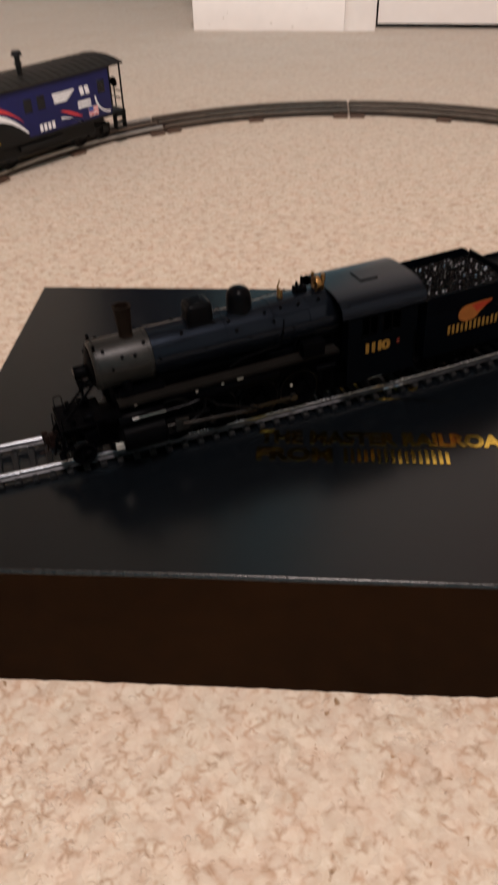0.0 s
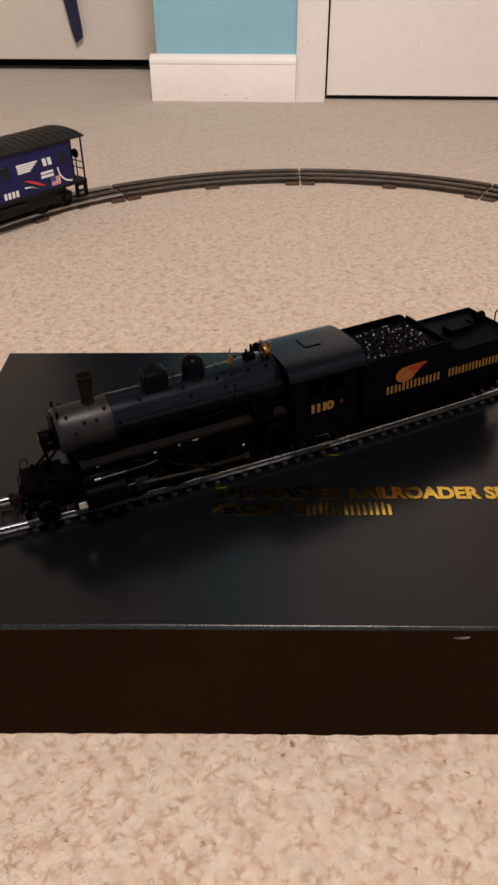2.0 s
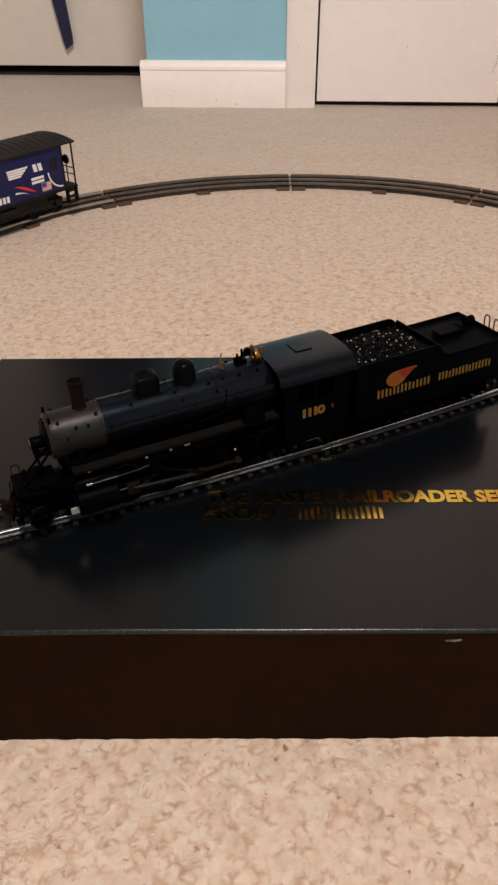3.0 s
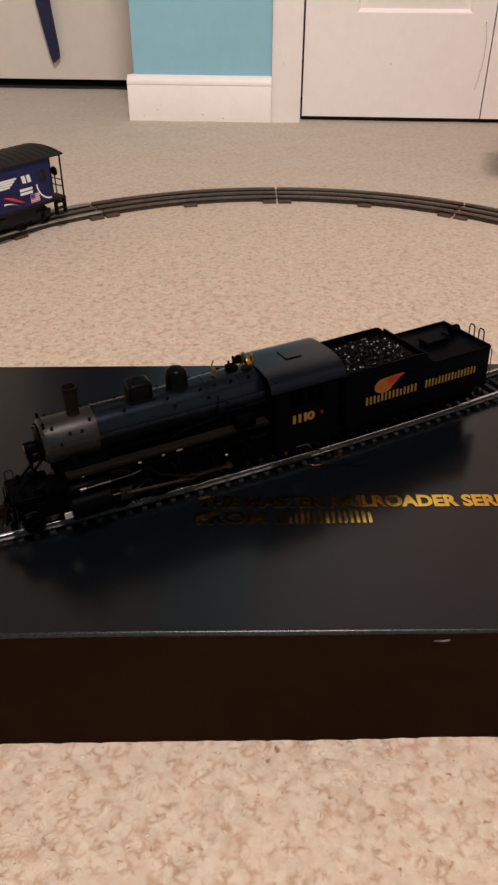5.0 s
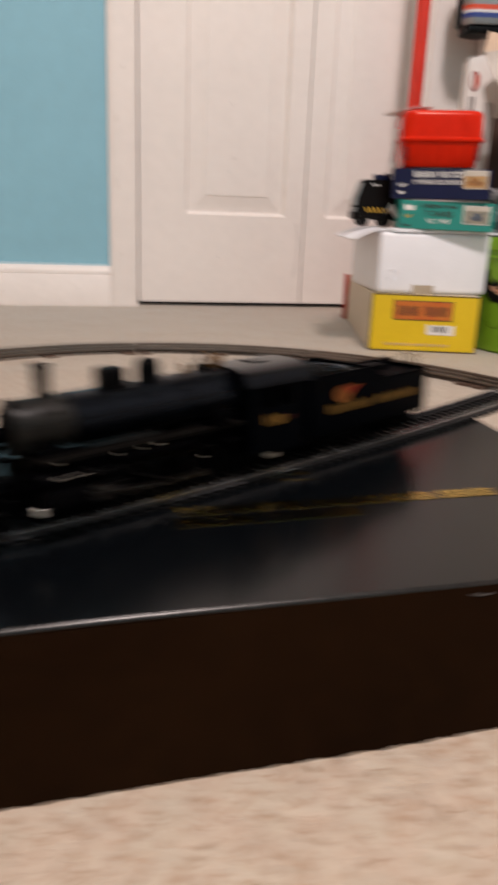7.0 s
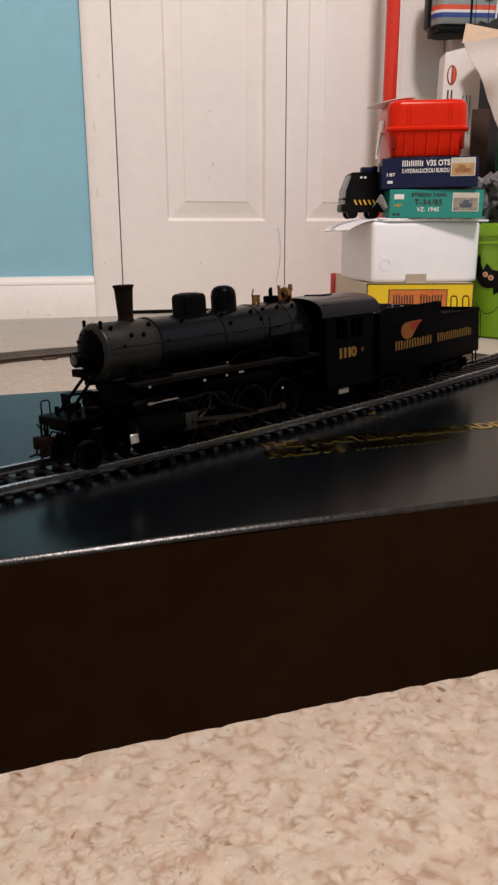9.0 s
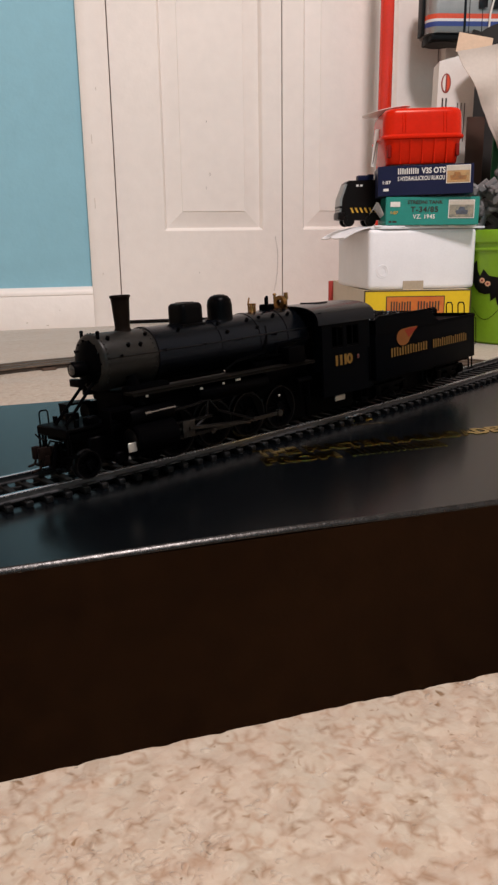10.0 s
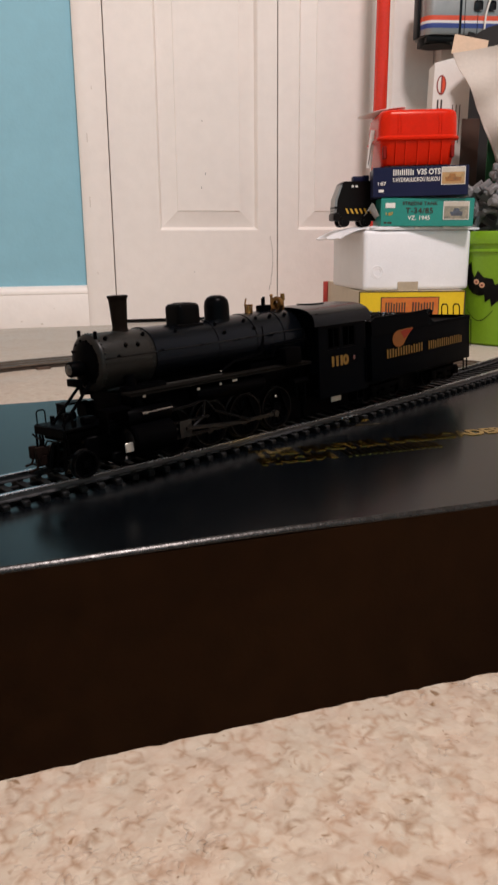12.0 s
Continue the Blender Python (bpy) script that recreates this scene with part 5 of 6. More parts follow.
# small pale metallic flakes stand in for glints on the black coal
def glints():
    rng5 = random.Random(5)
    b = mm()
    for _ in range(54):
        u, v = rng5.uniform(0.08, 0.95), rng5.uniform(0.08, 0.92)
        c = Vector((TX0 + 2 + (155.5 - TX0 - 2) * u, (v - 0.5) * (2 * TH - 3.2), 39.25 + 3.7 * math.sin(math.pi * v) * math.sin(math.pi * min(1, 0.12 + u * 0.9))))
        b.box((0, 0, 0), (rng5.uniform(0.35, 0.95), rng5.uniform(0.3, 0.7), 0.3), m=Matrix.Translation(c) @ Euler((rng5.uniform(-0.6, 0.6), rng5.uniform(-0.6, 0.6), rng5.uniform(0, 3))).to_matrix().to_4x4())
    return b


tagged(part("coal_glints", glints(), "coal_glint", tender, "pale flakes standing in for glints on the coal", smooth=0), "pale flakes standing in for glints on the coal", kind="stuff")
hatch = part("water_hatch", mm().box((175.5, 1.0, 35.7), (13.0, 6.8, 2.2), 0.8), "loco_cab", tender)
part("hatch_lid", mm().box((175.5, 1.0, 37.2), (14.2, 7.6, 0.9), 0.3, seg=1).box((182.0, 1.0, 37.9), (2.0, 4.6, 1.0), 0.2, seg=1), "loco_cab", hatch)
part("rear_light", mm().rod((188.0, 4.5, 37.2), (192.5, 4.5, 37.2), 2.1, seg=20).box((189.5, 4.5, 35.2), (3.0, 2.0, 1.8)), "loco_cab", tender)
for yy in (-9.5, -3.0):
    part("ladder_loop", mm().path([(194.9, yy - 1.7, 33.0), (194.9, yy - 1.7, 40.0), (194.9, yy - 1.0, 41.2), (194.9, yy + 1.0, 41.2), (194.9, yy + 1.7, 40.0), (194.9, yy + 1.7, 33.0)], 0.34, 6), "steel_dark", tender)
part("ladder", mm().path([(195.6, -15.0, 15.0), (195.6, -15.0, 35.6)], 0.24, 6).path([(195.6, -10.5, 15.0), (195.6, -10.5, 35.6)], 0.24, 6).rod((195.6, -15, 20), (195.6, -10.5, 20), 0.3, seg=6).rod((195.6, -15, 26), (195.6, -10.5, 26), 0.3, seg=6).rod((195.6, -15, 32), (195.6, -10.5, 32), 0.3, seg=6), "loco_black", tender)
for side in (-1, 1):
    part("corner_grab", mm().path([(194.6, side * 17.0, 21.0), (195.3, side * 17.2, 21.6), (195.3, side * 17.2, 33.4), (194.6, side * 17.0, 34.0)], 0.22, 6), "steel_dark", tender)
    part("step", mm().box((192.5, side * 15.2, 9.6), (4.4, 2.6, 0.5)).rod((190.9, side * 15.6, 9.6), (190.9, side * 15.6, 15.0), 0.4, seg=6).rod((194.1, side * 15.6, 9.6), (194.1, side * 15.6, 15.0), 0.4, seg=6), "loco_black", tender)
    flip = (lambda x, z, w: pose(x * 0.001, -TH * 0.001 - 0.00005, z * 0.001, 90, 0, 0)) if side < 0 else (lambda x, z, w: pose((x + w) * 0.001, TH * 0.001 + 0.00005, z * 0.001, 90, 0, 180))
    block_row("letter_block", 7, 0.0285, 0.0038, 0.0001, "gold_paint", tank, flip(124.4, 23.9, 28.5), "gold painted block")
    block_row("letter_block", 8, 0.0300, 0.0038, 0.0001, "gold_paint", tank, flip(157.0, 23.9, 30.0), "gold painted block")
    drop = [(133.8 + 5.0 * math.cos(a), 31.5 + 3.6 * math.sin(a)) for a in np.linspace(radians(88), radians(338), 18)] + [(141.2, 32.6), (144.6, 35.2), (139.4, 35.3)]
    part("emblem", mm().prism([(x - 130, z - 30) for x, z in drop], 0, 0.1), "logo_orange", tank, "orange fireball emblem", m=flip(130.0, 30.0, 0))
    tail = [(134.6, 34.4), (139.0, 34.9), (144.6, 34.75), (140.6, 32.6), (137.6, 31.0), (136.4, 32.6)]
    part("emblem_tail", mm().prism([(x - 130, z - 30) for x, z in tail], 0.05, 0.14), "logo_red", tank, "red flame emblem", m=flip(130.0, 30.0, 0))
part("underframe", mm().box((154.0, 0, 14.4), (82.0, 20.0, 2.2), 0.3).box((154.0, 13.0, 14.6), (81.0, 1.4, 1.8)).box((154.0, -13.0, 14.6), (81.0, 1.4, 1.8)), "loco_black", tender)
for cx in (130.0, 178.0):
    for dx in (-10.0, 10.0):
        wheel_set("wheel", 5.0, 8, tender, cx + dx)
    for side in (-1, 1):
        tf = mm().box((cx, side * 12.2, 11.4), (24.0, 1.6, 2.0), 0.4).box((cx, side * 12.2, 8.6), (12.0, 1.5, 1.6), 0.4).box((cx, side * 12.2, 10.0), (4.6, 1.7, 4.4), 0.4)
        for dx in (-10.0, 10.0):
            tf.box((cx + dx, side * 12.4, 9.8), (3.8, 2.2, 3.8), 0.5)
        part("truck_frame", tf, "loco_black", tender)
part("centre_sill", mm().box((154.0, 0, 9.8), (76.0, 14.0, 8.6), 0.4, seg=1), "loco_black", tender)
part("drawbar", mm().box((111.5, 0, 11.5), (8.0, 3.0, 1.4), 0.3), "loco_black", tender)
part("coupler", mm().box((199.0, 0, 11.4), (8.0, 2.4, 2.6), 0.4).box((203.4, 0.8, 11.4), (2.4, 3.6, 3.0), 0.5), "steel_dark", tender)

# ---------------------------------------------------------------- the toy track ring on the carpet
def ring_point(deg, r, z):
    a = radians(deg)
    return Vector((RING.x + r * math.cos(a), RING.y + r * math.sin(a), z))


def ring_section(a0, a1, label, metal="tin"):
    tr = thing("toy_track_section", label, "track", Matrix(), "toy track ring")
    gap = 0.18
    for off in (-0.0160, 0.0, 0.0160):
        b = Build()
        n = 18
        prof = [(-0.0034, -0.0030), (-0.0036, -0.0022), (-0.0012, -0.0018), (-0.0009, 0.0024), (-0.0022, 0.0038), (-0.0018, 0.0056), (0.0, 0.0062), (0.0018, 0.0056), (0.0022, 0.0038), (0.0009, 0.0024), (0.0012, -0.0018), (0.0036, -0.0022), (0.0034, -0.0030)]
        loops = []
        for k in range(n + 1):
            d = a0 + gap + (a1 - a0 - 2 * gap) * k / n
            loops.append([b.bm.verts.new(ring_point(d, RING_R + off + px, pz)) for px, pz in prof])
        for p, q in zip(loops, loops[1:]):
            for i in range(len(prof) - 1):
                b.bm.faces.new((p[i], p[i + 1], q[i + 1], q[i]))
        b.bm.faces.new(loops[0]), b.bm.faces.new(loops[-1][::-1])
        two_tone(part("rail", b, metal if off else "tin", tr), "tin_side", lambda c, n: c.z > 0.0042 or c.z < -0.0016)
        part("pin", Build().rod(ring_point(a1 - 0.7, RING_R + off, 0.0030), ring_point(a1 + 0.7, RING_R + off, 0.0030), 0.0010, seg=8), "tin", tr)
    for f in (0.045, 0.5, 0.955):
        d = a0 + (a1 - a0) * f
        c = ring_point(d, RING_R, -0.0006)
        part("tie", Build().box((0, 0, 0), (0.0510, 0.0150, 0.0046), 0.0008, m=Matrix.Translation(c) @ Matrix.Rotation(radians(d), 4, "Z")), "rust_tie", tr)
    return tr


JOINTS = [57.6 + 31.9 * k for k in range(-2, 5)]
for k, (p, q) in enumerate(zip(JOINTS, JOINTS[1:])):
    ring_section(p, q, "curved three-rail tinplate toy track on carpet", "tin_bright" if k == 4 else "tin")

# ---------------------------------------------------------------- the blue caboose standing on the ring
CAB_DEG = 127.2
c0 = ring_point(CAB_DEG + 2.0, RING_R, 0.0062)
c1 = ring_point(CAB_DEG + 27.0, RING_R, 0.0062)
way = (c1 - c0).normalized()
CABOOSE = Matrix.Translation(c0) @ Matrix.Rotation(math.atan2(way.y, way.x), 4, "Z") @ Matrix.Scale(0.92, 4)     # x to the far end, -y outwards of the ring
cb = thing("toy_caboose", "navy-blue toy caboose with black roof and railed platform", "model train", CABOOSE)
L = 196.0
BH, BW = 27.0, 29.0                                        # floor height, half width
FAR = L - 18
body = mm()
body.box((18 + (FAR - 18) / 2, 0, BH + 22.8), (FAR - 18, 2 * BW, 45.6), 0.6)
body = part("body", body, "caboose_blue", cb, "navy-blue body")
part("roof", arc_roof(-0.5, L + 0.5, BW + 2.5, BH + 45.4, BH + 49.6, 1.6), "caboose_roof", cb, "weathered black arched roof")
rib = mm()
for k in range(22):
    xx = 4 + k * (L - 8) / 21
    for j in range(12):
        a, b2 = -1 + j / 6, -1 + (j + 1) / 6
        z = lambda q: BH + 50.6 - 4.6 * q * q
        rib.rod((xx, a * (BW + 2), z(a)), (xx, b2 * (BW + 2), z(b2)), 0.32, seg=5)
part("roof_ribs", rib, "caboose_roof", cb)
part("chimney", mm().rod((104, 6, BH + 47), (104, 6, BH + 66), 2.6, seg=14).rod((104, 6, BH + 66), (104, 6, BH + 70.0), 5.4, 4.0, seg=14).rod((104, 6, BH + 58.0), (104, 6, BH + 59.4), 3.8, seg=14), "caboose_black", cb, "black smoke jack")
part("floor", mm().box((L / 2, 0, BH - 1.6), (L, 2 * BW - 1, 3.2), 0.4), "caboose_black", cb)
for e, sg in ((0.0, 1), (L, -1)):
    for yy in (-BW + 2, -9.0, 9.0, BW - 2):
        part("end_post", mm().rod((e + sg * 1.5, yy, BH), (e + sg * 1.5, yy, BH + 46.4), 1.0, seg=8), "caboose_black", cb)
    rl = mm()
    for zz in (10.0, 17.0):
        rl.rod((e + sg * 1.5, -BW + 2, BH + zz), (e + sg * 1.5, BW - 2, BH + zz), 0.65, seg=6)
    rl.rod((e + sg * 1.5, 0, BH), (e + sg * 1.5, 0, BH + 17), 0.6, seg=6)
    part("end_rail", rl, "caboose_black", cb)
    part("brake_wheel", mm().rod((e + sg * 0.4, 14.0, BH), (e + sg * 0.4, 14.0, BH + 24), 0.7, seg=8).rod((e + sg * 0.4 - 0.5, 14.0, BH + 24), (e + sg * 0.4 + 0.5, 14.0, BH + 24), 5.0, seg=18), "caboose_black", cb)
    part("coupler", mm().box((e - sg * 5.0, 0, BH - 9.0), (12.0, 6.0, 5.0), 0.8).box((e - sg * 11.0, 1.5, BH - 9.0), (5.0, 9.0, 7.0), 1.2), "caboose_black", cb)
    for side in (-1, 1):
        st = mm()
        for i in range(3):
            st.box((e + sg * 8.0, side * (BW - 3.0 + 0.6 * i), BH - 5.5 - 6.0 * i), (12.0, 6.0, 0.9))
        st.box((e + sg * 2.0, side * (BW - 2.4), BH - 9.5), (0.9, 6.0, 18.0)).box((e + sg * 14.0, side * (BW - 2.4), BH - 9.5), (0.9, 6.0, 18.0))
        part("steps", st, "caboose_black", cb)
    part("end_ladder", mm().rod((e + sg * 9.0, -12.0, BH), (e + sg * 9.0, -12.0, BH + 46.0), 1.5, seg=8).rod((e + sg * 12.0, 11.0, BH), (e + sg * 12.0, 11.0, BH + 46.0), 1.7, seg=8), "caboose_black", cb)
    part("end_wall", mm().box((e + sg * 17.6, 0, BH + 22.8), (0.8, 2 * BW - 1.6, 45.0)), "caboose_black", cb)
    part("end_door", mm().box((e + sg * 17.4, 0, BH + 19.0), (1.0, 15.0, 36.0), 0.3), "caboose_black", cb)
for cx in (40.0, L - 40.0):
    for side in (-1, 1):
        tf = mm().box((cx, side * 20.5, BH - 12.5), (44.0, 3.0, 4.6), 1.0).box((cx, side * 20.5, BH - 15.0), (14.0, 4.0, 9.0), 1.0)
        for dx in (-15, 15):
            tf.box((cx + dx, side * 21.0, BH - 14.6), (8.0, 4.6, 8.0), 1.2)
        part("truck_frame", tf, "caboose_black", cb)
    for dx in (-15, 15):
        for side in (-1, 1):
            part("wheel", mm().lathe([(0, -2.5), (8.5, -2.5), (10.2, -2.4), (10.2, -1.2), (9.0, -0.8), (8.8, 2.6), (6.5, 2.6), (6.0, 1.6), (2.4, 1.6), (2.2, 2.6), (0, 2.6)], at(cx + dx, side * 16.0, 9.1) @ Matrix.Rotation(radians(90 if side < 0 else -90), 4, "X"), 28), "steel_dark", cb)
for side in (-1, 1):
    part("side_sill", mm().box((L / 2, side * 22.0, BH - 9.5), (118.0, 3.0, 15.0), 0.8, seg=1), "caboose_black", cb)
part("underbody", mm().box((L / 2, 0, BH - 8.0), (150.0, 40.0, 12.0), 2.0).box((L / 2 + 8, BW - 5.0, BH - 9.0), (52.0, 6.0, 5.0), 0.8), "caboose_black", cb)
for side in (-1, 1):
    # the side that faces the middle of the ring carries the livery
    def livery(nm, b, material, x, z, label, w=0.0, lift=0.1):
        y = side * (BW + lift)
        z = BH + (z - BH) * 1.17
        m = pose((x + w) * 0.001, y * 0.001, z * 0.001, 90, 0, 180) if side > 0 else pose(x * 0.001, y * 0.001, z * 0.001, 90, 0, 0)
        return part(nm, b, material, body, label, m=m)
    sgn = -1 if side > 0 else 1
    for x in (24.0, 97.0, 112.0, L - 33.0):
        w = mm().box((sgn * 5.0, 8.5, -0.4), (9.0, 12.5, 1.2), 0.3, seg=1)
        livery("window", w, "window_dark", x, BH + 16.5, "dark window")
    for i, (w0, w1) in enumerate(((9.0, 24.0), (6.0, 24.0), (3.0, 24.5), (0.0, 25.0))):
        livery("wing_stripe", mm().prism([(sgn * p, q) for p, q in ((w0, 2.3 * i), (w1, 2.3 * i), (w1 + 1.0, 2.3 * i + 1.9), (w0 - 1.0, 2.3 * i + 1.9))][::sgn], 0, 0.15), "decal_white", 63.0, BH + 20.0, "white wing stripe")
    blocks = mm()
    for i in range(2):
        blocks.prism([(sgn * (6.5 * i + px), pz) for px, pz in ((0, 0), (4.6, 0), (6.0, 7.6), (1.4, 7.6))][::sgn], 0, 0.2)
    livery("initials", blocks, "decal_white", 44.0, BH + 21.0, "white railway mark as plain blocks")
    rows = mm()
    for i in range(2):
        rows.box((sgn * 7.0, 1.4 + 3.8 * i, 0.1), (16.0, 2.6, 0.2))
    livery("name_bars", rows, "decal_white", 45.0, BH + 11.0, "small white bars in place of writing")
    livery("flag_field", mm().box((sgn * 6.0, 4.2, 0.1), (12.0, 8.4, 0.2)), "decal_white", 36.0, BH + 2.6, "small flag decal")
    for i in range(4):
        livery("flag_stripe", mm().box((sgn * 6.0, 1.0 + 2.1 * i, 0.25), (12.0, 1.0, 0.2)), "decal_red", 36.0, BH + 2.6, "red flag stripe")
    livery("flag_canton", mm().box((sgn * (9.0), 6.2, 0.4), (5.6, 4.2, 0.2)), "decal_blue", 36.0, BH + 2.6, "blue flag corner")
    nb = mm()
    for i in range(4):
        nb.box((sgn * (2.0 + 4.8 * i), 3.2, 0.1), (3.2, 6.2, 0.2))
    livery("number_bars", nb, "decal_white", 90.0, BH + 2.0, "white bars in place of the road number")
    arc_w, arc_r = mm(), mm()
    pa = [(0 + 26 * t5, 1.5 + 10 * math.sin(math.pi * 0.5 * t5)) for t5 in np.linspace(0, 1, 9)]
    arc_w.prism([(sgn * (x - 2), z - 2.8) for x, z in pa] + [(sgn * (x - 2), z - 5.0 * math.sin(0.3 + 0.8 * x / 26)) for x, z in pa[::-1]], 0, 0.15)
    arc_r.prism([(sgn * x, z) for x, z in pa] + [(sgn * x, z - 3.0 * math.sin(0.1 + 3.0 * x / 26)) for x, z in pa[::-1]], 0.1, 0.3)
    livery("arc", arc_w, "decal_white", 58.0, BH + 0.6, "white swept stripe")
    livery("arc", arc_r, "decal_red", 56.0, BH + 3.4, "red swept stripe")
    ea = [(18 * math.cos(t5), 18 * math.sin(t5)) for t5 in np.linspace(radians(180), radians(270), 9)]
    eb = [(16.4 * math.cos(t5), 16.4 * math.sin(t5)) for t5 in np.linspace(radians(270), radians(180), 9)]
    livery("arc", mm().prism([(sgn * (-x - 17.5) + 0, z + 19) for x, z in ea + eb], 0, 0.15), "decal_white", 38.0, BH + 1.0, "white corner stripe")
    span = np.linspace(0, 1, 10)
    crest = [(40 * t5, 4 + 23 * (1 - (1 - t5) ** 2)) for t5 in span]
    under = [(40 * t5 + 1.0, 4 + 23 * (1 - (1 - t5) ** 2) - 1.0 - 6.5 * t5) for t5 in span]
    over = [(4 + 38 * t5, 15 + 19 * (1 - (1 - t5) ** 2)) for t5 in span]
    below = [(4 + 38 * t5, 14.5 + 19 * (1 - (1 - t5) ** 2) - 6.0 * t5) for t5 in span]
    flip = lambda pts: [(sgn * x, z) for x, z in pts]
    livery("arc", mm().prism(flip(crest + under[::-1]), 0, 0.2), "decal_white", 121.0, BH + 1.0, "broad white swept stripe")
    livery("arc", mm().prism(flip(over + below[::-1]), 0, 0.2), "decal_red", 121.0, BH + 1.0, "broad red swept stripe")
    livery("ribbon_panel", mm().prism(flip([(0, -1), (0, 3)] + under + [(52, 20), (52, -1)]), 0, 0.1), "caboose_black", 121.0, BH + 1.0, "black livery panel under the stripes")
    livery("ribbon", mm().path([(sgn * 41, 1.5, 0.4), (sgn * 34, 12, 0.4), (sgn * 35, 16, 0.4), (sgn * 37.5, 17, 0.4), (sgn * 40, 16, 0.4), (sgn * 41, 12, 0.4), (sgn * 34, 1.5, 0.4)], 1.0, 6), "decal_yellow", 121.0, BH + 1.0, "yellow looped ribbon decal")

# ---------------------------------------------------------------- stacked boxes and toys beside the closet
def on_front(x, y, z):
    return pose(x, y, z, 90, 0, 0)


yb = thing("yellow_carton", "yellow toy train carton with orange panel standing on the carpet", "box", PILE)
part("front", Build().box((0.0675, 0.0008, 0.0356), (0.1350, 0.0016, 0.0712), 0.0003, seg=1), "yellow_card", yb, "glossy yellow front")
part("side", Build().box((0.0008, 0.1408, 0.0354), (0.0016, 0.2784, 0.0708)).box((0.1342, 0.1408, 0.0354), (0.0016, 0.2784, 0.0708)), "buff_card", yb, "pale buff side")
part("top", Build().box((0.0675, 0.1408, 0.0704), (0.1318, 0.2784, 0.0014)), "buff_card", yb)
part("flap", Build().box((0.060, 0.2840, 0.0350), (0.134, 0.0076, 0.0700), 0.001), "red_card", yb, "dull red end flap")
edge = Build()
for c, s in (((0.0675, -0.0001, 0.0704), (0.1350, 0.0006, 0.0014)), ((0.0008, -0.0001, 0.0356), (0.0016, 0.0006, 0.070)), ((0.1343, -0.0001, 0.0356), (0.0013, 0.0006, 0.070)), ((0.0675, -0.0001, 0.0010), (0.1350, 0.0006, 0.0012))):
    edge.box(c, s)
part("border", edge, "ink", yb, "thin black border")
sign = part("sign_panel", Build().box((0.0648, -0.0003, 0.0516), (0.0740, 0.0006, 0.0242)), "ink", yb, "framed orange panel")
part("panel_face", Build().box((0.0648, -0.0006, 0.0516), (0.0716, 0.0006, 0.0222)), "sign_orange", sign)
block_row("letter_block", 4, 0.0270, 0.0120, 0.0003, "ink", sign, on_front(0.0335, -0.0009, 0.0452), "dark block")
block_row("letter_block", 4, 0.0290, 0.0120, 0.0003, "ink", sign, on_front(0.0675, -0.0009, 0.0452), "dark block")
lab = part("label", Build().box((0.0886, -0.0002, 0.0280), (0.0345, 0.0006, 0.0122)), "label_white", yb, "white paper label")
bc = Build()
for k in range(17):
    bc.box((0.0785 + 0.00112 * k, -0.0006, 0.0292), (0.0004 + 0.0003 * (k % 3 == 0), 0.0003, 0.0072))
part("print_bars", bc, "ink", lab)
part("print_bars", Build().box((0.060, -0.0002, 0.0095), (0.082, 0.0005, 0.0007)).box((0.060, -0.0002, 0.0078), (0.082, 0.0005, 0.0004)), "kraft", yb)

# foam box
FOAM = PILE @ pose(0.0050, 0.001, 0.0716, 0, 0, 7.5)
foam = thing("foam_box", "white moulded foam box taped at the front on a yellow carton", "box", FOAM)
part("tray", Build().box((0.0700, 0.070, 0.0366), (0.140, 0.140, 0.0732), 0.0055, seg=3), "foam", foam)
part("ring_mark", Build().lathe([(0.0068, 0), (0.0075, 0.0005), (0.0082, 0)], on_front(0.0175, -0.0001, 0.0225), 28).lathe([(0.0046, 0), (0.0052, 0.0005), (0.0058, 0)], on_front(0.0175, -0.0001, 0.0225), 28), "foam", foam, "moulded ring mark")
part("tape", Build().box((0.0585, -0.0006, 0.0045), (0.027, 0.0010, 0.0120), 0.0003, seg=1), "tape", foam, "strip of brown tape")


def foam_lid():
    rng3 = random.Random(8)
    pts = [(0.004, 0.125), (0.003, 0.085), (0.004, 0.004), (0.020, -0.0012), (0.060, -0.0004), (0.108, -0.0010), (0.150, 0.002), (0.156, 0.040), (0.148, 0.142), (0.0, 0.142)]
    b = Build().prism([(x + rng3.uniform(-0.001, 0.001), y) for x, y in pts], 0.0736, 0.0760)
    b.sheet(lambda u, v: Vector((0.012 - (0.043 + 0.005 * math.sin(6 * v)) * u, 0.006 + 0.118 * v - 0.004 * u, 0.0757 - 0.013 * u * u - 0.001 * math.sin(9 * v))), 8, 10, 0.0016)
    for k in range(14):
        b.box((0.012 + 0.0094 * k, 0.0020 + 0.0014 * math.sin(k * 1.7), 0.0766 + rng3.uniform(-0.0006, 0.001)), (0.0098, 0.004, 0.0022), 0.0006, rz=rng3.uniform(-14, 14), seg=1)
    return b


part("cover", foam_lid(), "foam", foam, "thin torn foam cover sheet")

# two kit boxes
TZ = 0.0716 + 0.0778
teal = thing("teal_kit_box", "teal model kit box with small photo on the foam box", "box", PILE @ pose(0.0252, 0.006, TZ, 0, 0.4, -3))
part("carton", Build().box((0.0568, 0.033, 0.0166), (0.1136, 0.066, 0.0332), 0.0006, seg=1), "teal_card", teal)
letters("title", "T-34/85", 0.0335, 0.0068, "ink", teal, on_front(0.0300, -0.00035, 0.0152), "dark printed title", bold=0.02, spacing=1.1)
letters("subtitle", "STREDNI TANK", 0.0430, 0.0042, "ink", teal, on_front(0.0260, -0.00035, 0.0250), "dark printed words", bold=0.02)
